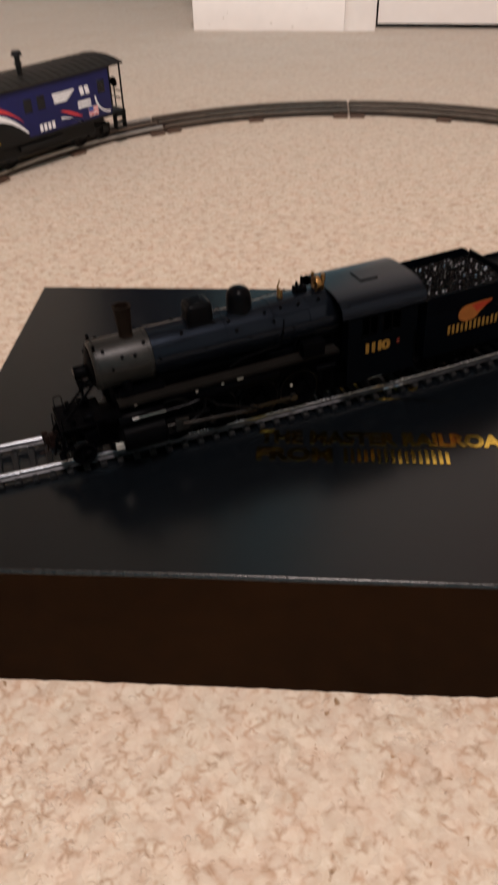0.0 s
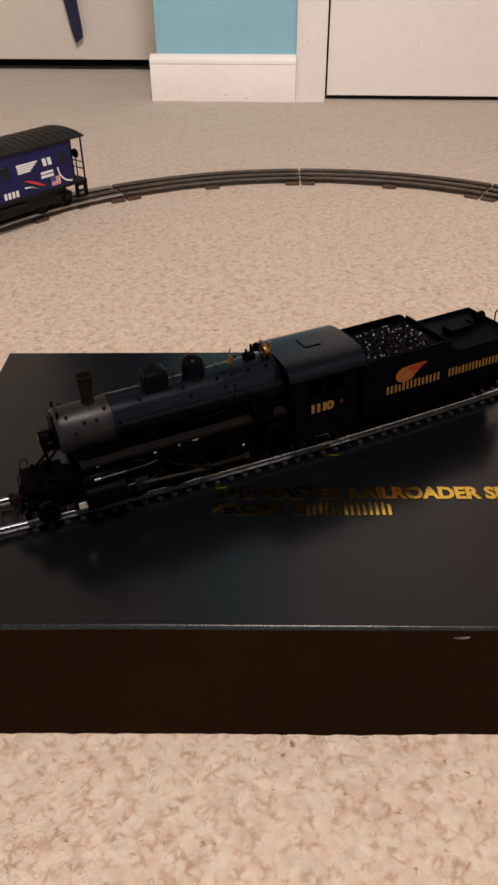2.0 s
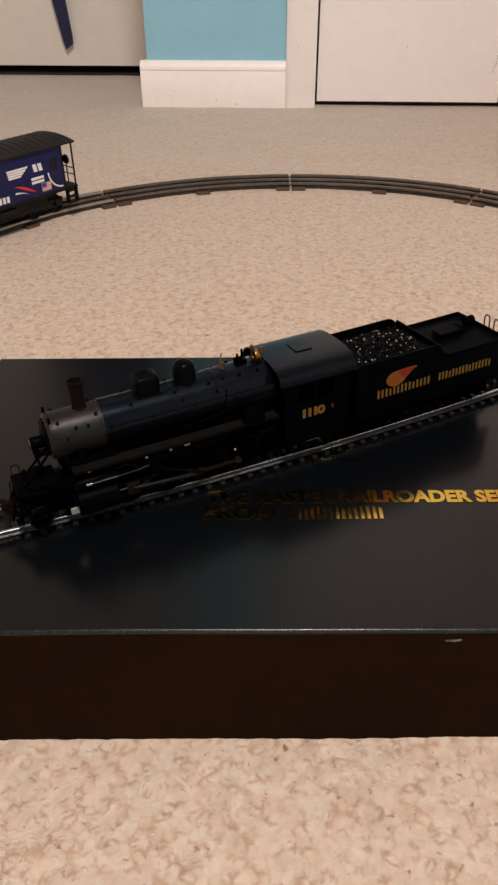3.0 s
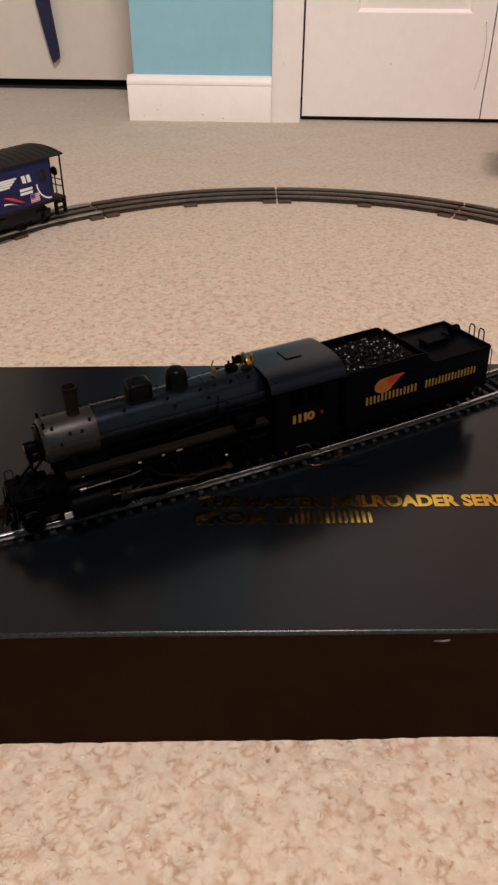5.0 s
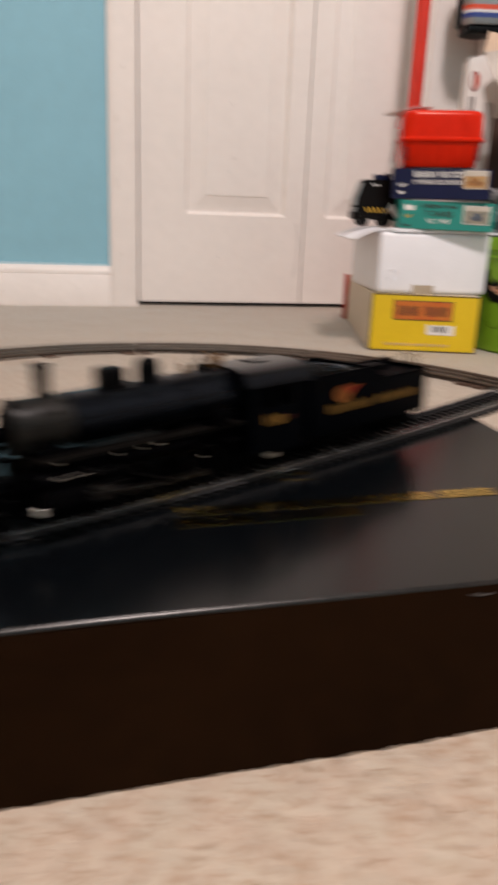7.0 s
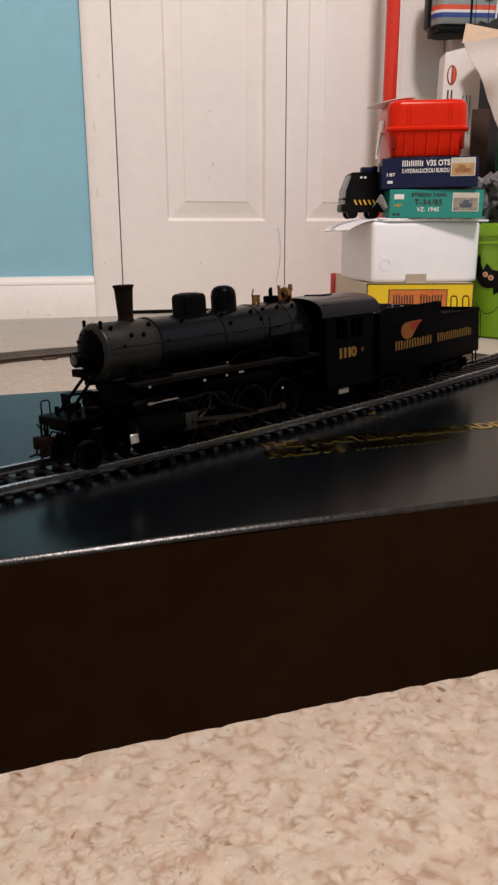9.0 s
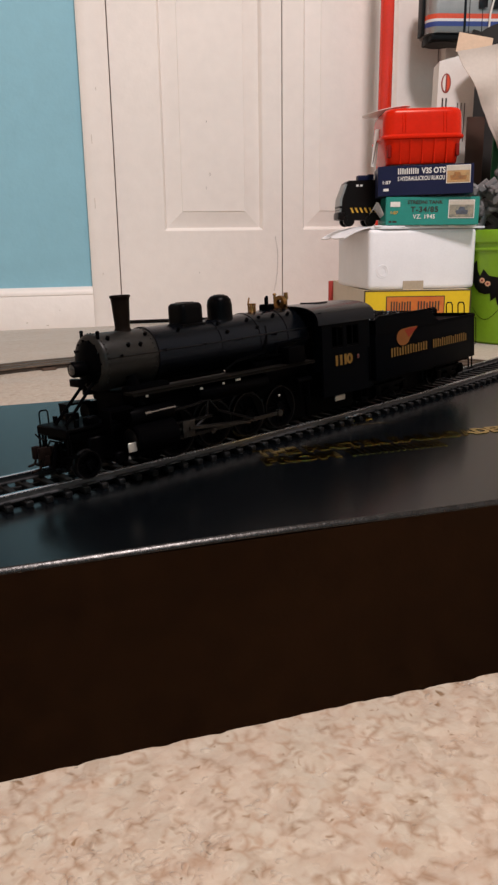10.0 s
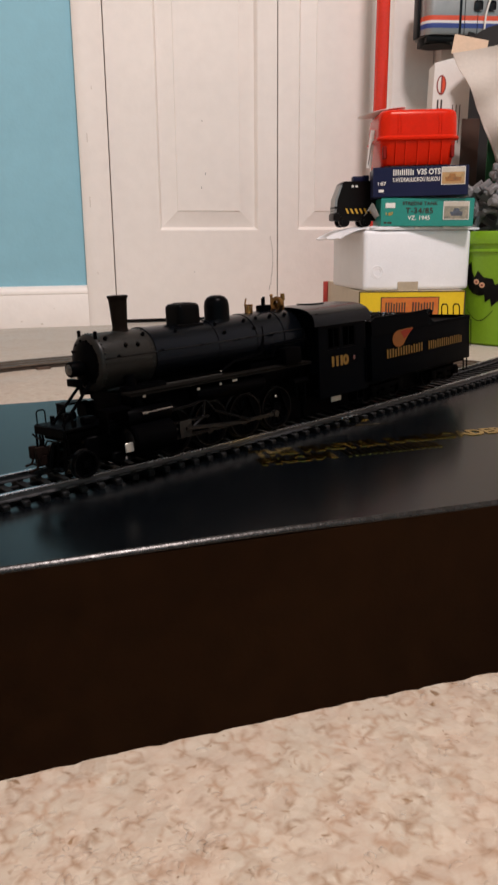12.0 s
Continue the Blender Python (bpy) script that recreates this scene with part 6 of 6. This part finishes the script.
letters("subtitle", "VZ. 1945", 0.0270, 0.0052, "label_white", teal, on_front(0.0330, -0.00035, 0.0075), "white printed words", bold=0.02, spacing=1.1)
letters("scale_mark", "1:87", 0.0090, 0.0036, "decal_yellow", teal, on_front(0.0060, -0.00035, 0.0130), "yellow printed scale", bold=0.02)
part("logo_block", Build().box((0.0112, -0.0002, 0.0246), (0.0118, 0.0006, 0.0058)).box((0.0112, -0.0004, 0.0246), (0.0070, 0.0006, 0.0026)), "label_white", teal, "white maker's mark as a plain block")
part("photo", Build().box((0.0918, -0.0003, 0.0188), (0.0315, 0.0006, 0.0216)), "label_white", teal, "small framed photo")
part("photo_print", Build().box((0.0918, -0.0005, 0.0188), (0.0298, 0.0006, 0.0200)), "photo_grey", teal, "printed landscape picture")
part("photo_shape", Build().prism([(-0.006, 0), (-0.0075, 0.004), (-0.004, 0.0052), (-0.0025, 0.0088), (0.003, 0.0088), (0.0045, 0.0054), (0.008, 0.0045), (0.007, 0)], 0, 0.0004, on_front(0.0918, -0.0007, 0.0125)), "photo_slate", teal, "printed dark vehicle shape")
part("photo_shape", Build().box((0.0918, -0.0008, 0.0262), (0.0296, 0.0004, 0.0050)), "photo_sky", teal, "printed pale sky")
part("code_bars", Build().box((0.0055, -0.0002, 0.0042), (0.0035, 0.0005, 0.0022)).box((0.0110, -0.0002, 0.0042), (0.0050, 0.0005, 0.0022)), "ink", teal)
part("film_corner", Build().sheet(lambda u, v: Vector((-0.0150 + 0.0150 * u, 0.012 + 0.035 * v, 0.002 + 0.028 * (1 - abs(u - 0.4)) * (1 - 0.3 * v))), 6, 4, 0.0004), "clear_film", teal, "cloudy plastic wrap at one end")

navy = thing("navy_kit_box", "navy-blue model kit box with small photo on a teal box", "box", PILE @ pose(0.0150, 0.008, TZ + 0.0340, 0, -1.0, -7))
part("carton", Build().box((0.0570, 0.033, 0.0172), (0.1140, 0.066, 0.0344), 0.0006, seg=1), "navy_card", navy)
block_row("letter_block", 5, 0.0255, 0.0068, 0.0003, "label_white", navy, on_front(0.0240, -0.0004, 0.0246), "white block")
letters("title", "V3S OTS", 0.0285, 0.0068, "label_white", navy, on_front(0.0520, -0.00035, 0.0246), "white printed title", bold=0.03)
letters("subtitle", "S HYDRAULICKOU RUKOU", 0.0560, 0.0050, "label_white", navy, on_front(0.0238, -0.00035, 0.0170), "white printed words", bold=0.02)
letters("scale_mark", "1:87", 0.0098, 0.0040, "label_white", navy, on_front(0.0060, -0.00035, 0.0136), "white printed scale", bold=0.02)
part("code_bars", Build().box((0.0100, -0.0002, 0.0072), (0.0062, 0.0005, 0.0030)), "label_white", navy)
part("photo", Build().box((0.0958, -0.0003, 0.0226), (0.0285, 0.0006, 0.0206)), "label_white", navy, "small framed photo")
part("photo_print", Build().box((0.0958, -0.0005, 0.0226), (0.0270, 0.0006, 0.0192)), "photo_warm", navy, "warm-toned printed picture")
part("photo_shape", Build().prism([(-0.009, 0), (-0.010, 0.005), (-0.006, 0.0055), (-0.0045, 0.0090), (0.002, 0.0085), (0.003, 0.0050), (0.010, 0.0045), (0.009, 0)], 0, 0.0004, on_front(0.0958, -0.0007, 0.0160)), "photo_ochre", navy, "printed ochre vehicle shape")
part("photo_shape", Build().box((0.0958, -0.0008, 0.0294), (0.0268, 0.0004, 0.0054)), "photo_sky", navy, "printed pale sky")

# red lunch tub
RZ0 = TZ + 0.0340 + 0.0366
tub = thing("red_tub", "bright red ribbed plastic tub with domed lid on kit boxes", "container", PILE @ pose(0.0195, 0.004, RZ0, 0, -1.0, -1))


def tub_shell(levels, seg=10):
    """Stacked rounded rectangles: (half width, half depth, height, corner)."""
    b = Build()
    loops = []
    for hw, hd, z, c in levels:
        ring = []
        for cx, cy, a0 in ((hw - c, hd - c, 0), (-hw + c, hd - c, 90), (-hw + c, -hd + c, 180), (hw - c, -hd + c, 270)):
            for k in range(seg + 1):
                a = radians(a0 + 90 * k / seg)
                ring.append(b.bm.verts.new((0.0495 + cx + c * math.cos(a), 0.045 + cy + c * math.sin(a), z)))
        loops.append(ring)
    for p, q in zip(loops, loops[1:]):
        n = len(p)
        for k in range(n):
            b.bm.faces.new((p[k], p[(k + 1) % n], q[(k + 1) % n], q[k]))
    b.bm.faces.new(loops[0][::-1]), b.bm.faces.new(loops[-1])
    return b


base = part("base", tub_shell([(0.0420, 0.0375, 0.0, 0.010), (0.0432, 0.0388, 0.002, 0.011), (0.0468, 0.0425, 0.0280, 0.013)]), "red_plastic", tub)
for x in (0.0215, 0.0335, 0.0480, 0.0625, 0.0770):
    part("rib", Build().prism([(-0.0008, 0), (0.0008, 0), (0.0006, 0.0275), (-0.0006, 0.0275)], 0.0, 0.0032, Matrix(((1, 0, 0, x), (0, -0.13, -1, 0.0068), (0, 1, 0, 0.0002), (0, 0, 0, 1)))), "red_plastic", base)
# latch recesses: their shade is put into a darker red
for x in (0.0085, 0.0905):
    part("latch", Build().box((x, 0.0062, 0.0150), (0.0050, 0.0060, 0.0150), 0.0012, seg=1), "red_recess", base, "corner latch recess, its shade painted dark red")
part("rim", tub_shell([(0.0478, 0.0430, 0.0276, 0.014), (0.0500, 0.0452, 0.0290, 0.014), (0.0502, 0.0455, 0.0312, 0.014), (0.0494, 0.0446, 0.0322, 0.014), (0.0484, 0.0437, 0.0336, 0.014)]), "red_plastic", tub)
top = part("lid", tub_shell([(0.0482, 0.0435, 0.0334, 0.014), (0.0474, 0.0428, 0.0545, 0.014), (0.0466, 0.0420, 0.0590, 0.014), (0.0448, 0.0402, 0.0618, 0.013), (0.0424, 0.0380, 0.0630, 0.013)]), "red_plastic", tub)
for x in (0.0235, 0.0270, 0.0725, 0.0760):
    part("lid_rib", Build().box((x, 0.0024, 0.0460), (0.0013, 0.0024, 0.0240), 0.0006, seg=1).box((x, 0.045, 0.0631), (0.0013, 0.078, 0.0014), 0.0005, seg=1), "red_plastic", top)
disc = solid("plastic_disc", Build().sheet(lambda u, v: Vector((0.030 * (0.05 + 0.95 * u) * math.cos(math.tau * v), 0.030 * (0.05 + 0.95 * u) * math.sin(math.tau * v), 0.004 * u * u)), 6, 28, 0.0006),
             "clear_film", "thin cloudy plastic disc lying over the red tub edge", "plastic lid", PILE @ pose(0.0330, 0.058, RZ0 + 0.0634, 0, -10, 0))

pole = thing("red_pole", "red painted metal pole standing against the closet", "pole", PILE @ pose(0.0920, 0.370, 0))
part("tube", Build().rod((0, 0, 0.010), (0.0012, 0, 1.25), 0.0109, seg=24), "red_pole", pole)
part("foot", Build().lathe([(0.0, -0.002), (0.0125, -0.002), (0.0125, 0.010), (0.0108, 0.022), (0.0103, 0.022)], seg=24), "bat_black", pole, "black rubber foot")

slip = solid("paper_slip", Build().sheet(lambda u, v: Vector((0.0060 * u + 0.004 * v, 0.004 * math.sin(3 * v), 0.0440 * v)), 3, 8, 0.0006), "label_white", "narrow white paper slip tucked beside a red tub", "paper", PILE @ pose(0.0120, 0.040, RZ0 + 0.0004, 0, 0, -6))
part("print_line", Build().path([(0.0020, -0.0006, 0.004), (0.0060, 0.0006, 0.030)], 0.0005, 6), "ink", slip)

# toy truck
truck = thing("toy_truck", "black toy lorry with grey windscreen and hazard stripes on foam", "toy truck", PILE @ pose(-0.0270, 0.048, TZ - 0.0001, 0, 0, 4))
tk = 0.001
part("cab", Build(tk).prism([(3, 8), (1, 20), (2, 34), (9, 53), (13, 56), (64, 57), (64, 8)], 0, 26, Matrix(((1, 0, 0, 0), (0, 0, 1, 0), (0, 1, 0, 0), (0, 0, 0, 1)))), "truck_black", truck)
part("windscreen", Build(tk).prism([(0.9, 18), (1.8, 34), (8.6, 52), (11.0, 52), (4.8, 34), (3.6, 18)], -0.5, 26.5, Matrix(((1, 0, 0, 0), (0, 0, 1, 0), (0, 1, 0, 0), (0, 0, 0, 1)))), "silver_plastic", truck, "pale grey windscreen frame")
for k in range(7):
    part("hazard_stripe", Build(tk).prism([(15 + 6 * k, 23), (17.4 + 6 * k, 23), (20.4 + 6 * k, 17), (18.0 + 6 * k, 17)], -0.5, 0.3, Matrix(((1, 0, 0, 0), (0, 0, 1, 0), (0, 1, 0, 0), (0, 0, 0, 1)))), "decal_yellow", truck, "yellow hazard stripe")
part("bumper", Build(tk).box((4, 13, 13), (9, 29, 9), 1.5).box((3, 13, 24), (4, 30, 3), 1.0), "truck_black", truck)
part("beacon", Build(tk).box((33, 10, 59.5), (15, 12, 6.5), 1.5).box((44, 14, 60), (8, 8, 9), 1.5), "navy_card", truck, "dark blue roof beacon")
part("plate", Build(tk).box((24, -0.4, 50), (3, 0.5, 2.4)).box((29, -0.4, 50), (3, 0.5, 2.4)), "label_white", truck)
for x in (14, 42):
    for y in (1.5, 24.5):
        part("wheel", Build(tk).rod((x, y - 2.5, 7), (x, y + 2.5, 7), 7.0, seg=20).rod((x, y - 2.8, 7), (x, y + 2.8, 7), 3.2, seg=12), "truck_black", truck)

# white carton behind the tub
box2 = thing("white_carton", "tall white printed carton leaning behind a red tub", "box", PILE @ pose(0.1150, 0.150, 0.0716, -3, 1.5, -2))
part("carton", Build().prism([(0, 0), (0.052, 0), (0.052, 0.272), (0.036, 0.305), (0.002, 0.296)], 0, 0.034, Matrix(((1, 0, 0, 0), (0, 0, 1, 0), (0, 1, 0, 0), (0, 0, 0, 1)))), "label_white", box2)
part("emblem", Build().lathe([(0.0, 0.0006), (1.0, 0.0006), (1.0, 0.0)], on_front(0.0125, 0.0, 0.268), 28, sx=0.0066, sy=0.0126), "eye_red", box2, "oval mark as a plain shape")
part("emblem_half", Build().prism([(0.0045 * math.cos(a), 0.0108 * math.sin(a)) for a in np.linspace(radians(-80), radians(80), 12)], 0.0006, 0.0010, on_front(0.0130, 0.0, 0.268)), "stripe_orange", box2)
part("emblem_half", Build().prism([(0.0050 * math.cos(a), 0.0108 * math.sin(a)) for a in np.linspace(radians(100), radians(260), 12)], 0.0006, 0.0010, on_front(0.0125, 0.0, 0.268)), "label_white", box2)
tx = Build()
for k in range(3):
    tx.box((0.030 + 0.005 * k, -0.0002, 0.218), (0.0012, 0.0004, 0.050))
tx.box((0.0090, -0.0002, 0.232), (0.0022, 0.0004, 0.034)).box((0.0140, -0.0002, 0.232), (0.0022, 0.0004, 0.034))
part("print_bars", tx, "ink", box2)

# lime pail with a bat
pail = thing("lime_pail", "lime-green plastic pail with black bat faces on the carpet", "pail", PILE @ pose(0.2290, 0.066, 0))
part("shell", Build().lathe([(0.0, 0.0), (0.082, 0.0), (0.085, 0.003), (0.0935, 0.126), (0.0955, 0.128), (0.0960, 0.141), (0.0945, 0.143), (0.0920, 0.141), (0.0905, 0.126), (0.082, 0.006), (0.0, 0.006)], seg=56), "lime_plastic", pail)
part("rim_ring", Build().lathe([(0.0925, 0.1170), (0.0945, 0.1180), (0.0945, 0.1200), (0.0930, 0.1210)], seg=56), "lime_plastic", pail)


def on_pail(shape, lift, a_mid, z_mid):
    """Wraps a flat outline round the pail."""
    b = Build()
    vs = []
    for x, z in shape:
        r = 0.085 + (0.0935 - 0.085) * (z_mid + z) / 0.123 + lift
        a = a_mid + x / 0.089
        vs.append(b.bm.verts.new((r * math.cos(a), r * math.sin(a), z_mid + z)))
    f = b.bm.faces.new(vs)
    bmesh.ops.triangulate(b.bm, faces=[f])
    return b


half = [(0, 38), (39, 52), (36, 14), (60, 32), (88, 72), (98, 38), (136, 62), (146, 10), (138, -36), (112, -28), (105, -65), (79, -36), (69, -63), (48, -34), (30, -50), (0, -58)]
bat = half + [(-x, z) for x, z in half[-2:0:-1]]


def tilted(x, z):
    """A flat bat outline, tilted clockwise, in metres on the pail."""
    c, d = math.cos(radians(30)), math.sin(radians(30))
    return (0.00031 * (x * c + z * d), 0.000256 * (z * c - x * d))


for a_mid in (radians(-144), radians(-55), radians(60), radians(150)):
    bt = part("bat", on_pail([tilted(x, z) for x, z in bat], 0.0004, a_mid, 0.0784), "bat_black", pail, "black bat silhouette", smooth=0)
    for ex in (-15, 15):
        for r, lift, colour in ((13, 0.0008, "eye_peach"), (5.5, 0.0011, "eye_red")):
            eye = [tilted(ex + r * math.cos(k * math.tau / 14), 2 + r * math.sin(k * math.tau / 14)) for k in range(14)]
            part("eye" if r > 10 else "pupil", on_pail(eye, lift, a_mid, 0.0784), colour, bt, "round pale orange eye" if r > 10 else "", smooth=0)
    smile = [(-0.020 + 0.04 * k / 10, -0.030 - 0.014 * math.sin(math.pi * k / 10)) for k in range(11)]
    part("smile", on_pail(smile + [(x, z - 0.0009) for x, z in smile[::-1]], 0.0004, a_mid, 0.076), "bat_black", pail, "thin black smile line", smooth=0)
part("handle_lug", Build().box((0.0, 0.0955, 0.124), (0.016, 0.006, 0.012), 0.002), "lime_plastic", pail)

# grey plastic kit parts heaped in the pail
heap = thing("kit_parts", "heap of grey plastic model parts in the lime pail", "model parts", PILE @ pose(0.2290, 0.066, 0.110))
rng4 = random.Random(31)
for k in range(64):
    a, r = rng4.uniform(0, math.tau), 0.078 * math.sqrt(rng4.random())
    c = (r * math.cos(a), r * math.sin(a), 0.028 + 0.100 * (1 - 0.45 * r / 0.09) * rng4.random())
    e = Euler((rng4.uniform(-0.9, 0.9), rng4.uniform(-0.9, 0.9), rng4.uniform(0, 6))).to_matrix().to_4x4()
    b = Build().box((0, 0, 0), (rng4.uniform(0.018, 0.045), rng4.uniform(0.006, 0.016), rng4.uniform(0.003, 0.009)), 0.001, seg=1)
    b.rod((-0.02, 0, 0), (0.024, 0.006, 0.004), rng4.uniform(0.002, 0.005), seg=10).rod((0.012, -0.007, 0.004), (0.012, 0.007, 0.004), 0.0055, seg=10)
    part("kit_piece", b, "grey_plastic", heap, m=Matrix.Translation(c) @ e)
for k, (x, y, z, h) in enumerate(((-0.074, -0.02, 0.055, 0.055), (-0.050, -0.040, 0.070, 0.070), (-0.030, -0.050, 0.075, 0.060))):
    b = Build().path([(0, 0, 0), (0.006, 0, h * 0.5), (-0.004, 0.004, h)], 0.0032, 8).box((0.004, 0, h * 0.55), (0.020, 0.008, 0.010), 0.002, seg=1).box((-0.004, 0.004, h), (0.012, 0.005, 0.009), 0.001, seg=1).box((-0.010, 0.0, h * 0.25), (0.022, 0.006, 0.006), 0.0015, seg=1)
    part("kit_piece", b, "grey_plastic", heap, m=Matrix.Translation((x, y, z - 0.03)))

# dark bag, papers and a silver coach on top
bag = thing("dark_bag", "dark fabric bag slumped against the wall behind a pail", "bag", PILE @ pose(0.285, 0.285, 0))


def bag_shell():
    b = Build()

    def fn(u, v):
        a = math.tau * u
        s = 1 - 0.42 * v ** 2 + 0.05 * math.sin(3 * a + 4 * v) + 0.03 * math.sin(7 * a - 6 * v)
        return Vector((0.128 * s * math.cos(a), 0.062 * s * math.sin(a), 0.432 * v + 0.006 * math.sin(5 * a)))
    b.sheet(fn, 44, 16)
    return b


part("sack", bag_shell(), "dark_fabric", bag)
part("top_fold", Build().lathe([(0.0, 0.4395), (0.045, 0.4375), (0.070, 0.426), (0.066, 0.416)], seg=36, sx=1.0, sy=0.5), "dark_fabric", bag)
part("brown_panel", Build().box((-0.1180, -0.160, 0.240), (0.024, 0.003, 0.100), 0.0005, seg=1), "brown_card", bag, "dark brown card edge")
part("green_panel", Build().box((-0.0780, -0.160, 0.232), (0.030, 0.003, 0.072), 0.0005, seg=1), "green_card", bag, "dark green card edge")
part("inner_card", Build().box((-0.118, -0.070, 0.235), (0.004, 0.040, 0.30), 0.0005, seg=1), "green_card", bag, "dark green card edge")

coach = thing("silver_coach", "silver toy passenger coach with red, white and blue stripes", "model train", PILE @ pose(0.1579, 0.3673, 0.4366, 0, 0, 3) @ Matrix.Scale(1.18, 4))
ck = 0.001
sec = [(-26, 13), (-27, 17), (-27, 66), (-24, 76), (-16, 84), (0, 87), (16, 84), (24, 76), (27, 66), (27, 17), (26, 13)]


def coach_hull():
    b = Build(ck)
    loops = []
    for k in range(9):
        a = radians(90 * k / 8)
        w, x = 0.42 + 0.58 * math.sin(a), 40 * (1 - math.cos(a)) * 0.40
        loops.append([b.bm.verts.new((x, 27 + y * w, z)) for y, z in sec])
    loops.append([b.bm.verts.new((330, 27 + y, z)) for y, z in sec])
    for p, q in zip(loops, loops[1:]):
        for i in range(len(sec)):
            b.bm.faces.new((p[i], p[(i + 1) % len(sec)], q[(i + 1) % len(sec)], q[i]))
    b.bm.faces.new(loops[0]), b.bm.faces.new(loops[-1][::-1])
    return b


hull = part("hull", coach_hull(), "silver_plastic", coach, "rounded silver shell")


def stripe(z0, z1, lift):
    b = Build(ck)
    pts = []
    for k in range(9):
        a = radians(90 * k / 8)
        pts.append((40 * (1 - math.cos(a)) * 0.40 - lift * (1 - k / 8), 27 - (27 + lift) * (0.42 + 0.58 * math.sin(a))))
    pts.append((330, -lift))
    lo = [b.bm.verts.new((x, y, z0)) for x, y in pts]
    hi = [b.bm.verts.new((x, y, z1)) for x, y in pts]
    for i in range(len(pts) - 1):
        b.bm.faces.new((lo[i], lo[i + 1], hi[i + 1], hi[i]))
    return b


part("stripe", stripe(30.0, 36.0, 0.3), "stripe_orange", hull, "orange-red stripe")
part("stripe", stripe(26.6, 30.0, 0.3), "decal_white", hull, "white stripe")
part("stripe", stripe(20.6, 26.6, 0.3), "decal_blue", hull, "blue stripe")
for x in (58, 76, 118, 160, 202):
    part("window", Build(ck).box((x + 16, -0.1, 48), (12, 1.0, 13), 3.0), "window_dark", hull, "dark rounded window")
part("diaphragm", Build(ck).box((-1.5, 27, 44), (5, 20, 62), 1.5), "bat_black", coach, "black end bellows")
part("seam", Build(ck).box((50, -0.3, 44), (3.4, 0.8, 62)), "window_dark", hull, "dark upright seam")
part("door_seam", Build(ck).box((56, -0.2, 30), (0.9, 0.6, 50)).box((74, -0.2, 30), (0.9, 0.6, 50)), "window_dark", hull)
part("skirt", Build(ck).box((165, 27, 9), (318, 46, 9), 2.0).lathe([(0.0, 3), (21, 3), (23, 12), (0, 12)], at(25, 27, 0), 28), "bat_black", coach, "black underframe")
part("wire", Build().path([(0.0820, -0.006, 0.004), (0.0822, -0.006, 0.020), (0.0830, -0.006, 0.035), (0.0865, -0.006, 0.050), (0.0920, -0.006, 0.062), (0.100, -0.003, 0.070)], 0.0013, 8), "label_white", coach, "thin pale wire")

card = solid("tan_card", Build().prism([(0, 0.002), (0.044, 0.0), (0.048, 0.018), (0.006, 0.026)], 0, 0.0012, Matrix(((1, 0, 0, 0), (0, 0.35, 1, 0), (0, 1, 0, 0), (0, 0, 0, 1)))),
             "kraft", "small tan card tucked among papers", "card", PILE @ pose(0.1200, 0.070, 0.3560))
sheaf = thing("paper_bag", "crumpled white paper bag sagging over the pail", "paper bag", PILE)


def paper_front(u, v):
    x = 0.1180 + 0.185 * u + 0.066 * v + 0.012 * v * v * (1 - u)
    z = 0.3555 + 0.026 * u - (0.150 + 0.02 * u) * v
    y = 0.058 - 0.020 * math.sin(2.6 * u + 1.2 * v) + 0.006 * math.sin(9 * u - 5 * v) + 0.004 * math.sin(17 * v + 6 * u)
    return Vector((x, y, z))


part("front", Build().sheet(paper_front, 26, 22, 0.0008), "paper", sheaf)
part("back", Build().sheet(lambda u, v: paper_front(u, v) + Vector((0.03, 0.075 + 0.02 * math.sin(5 * u), 0.012 - 0.03 * v)), 20, 16, 0.0008), "paper", sheaf)
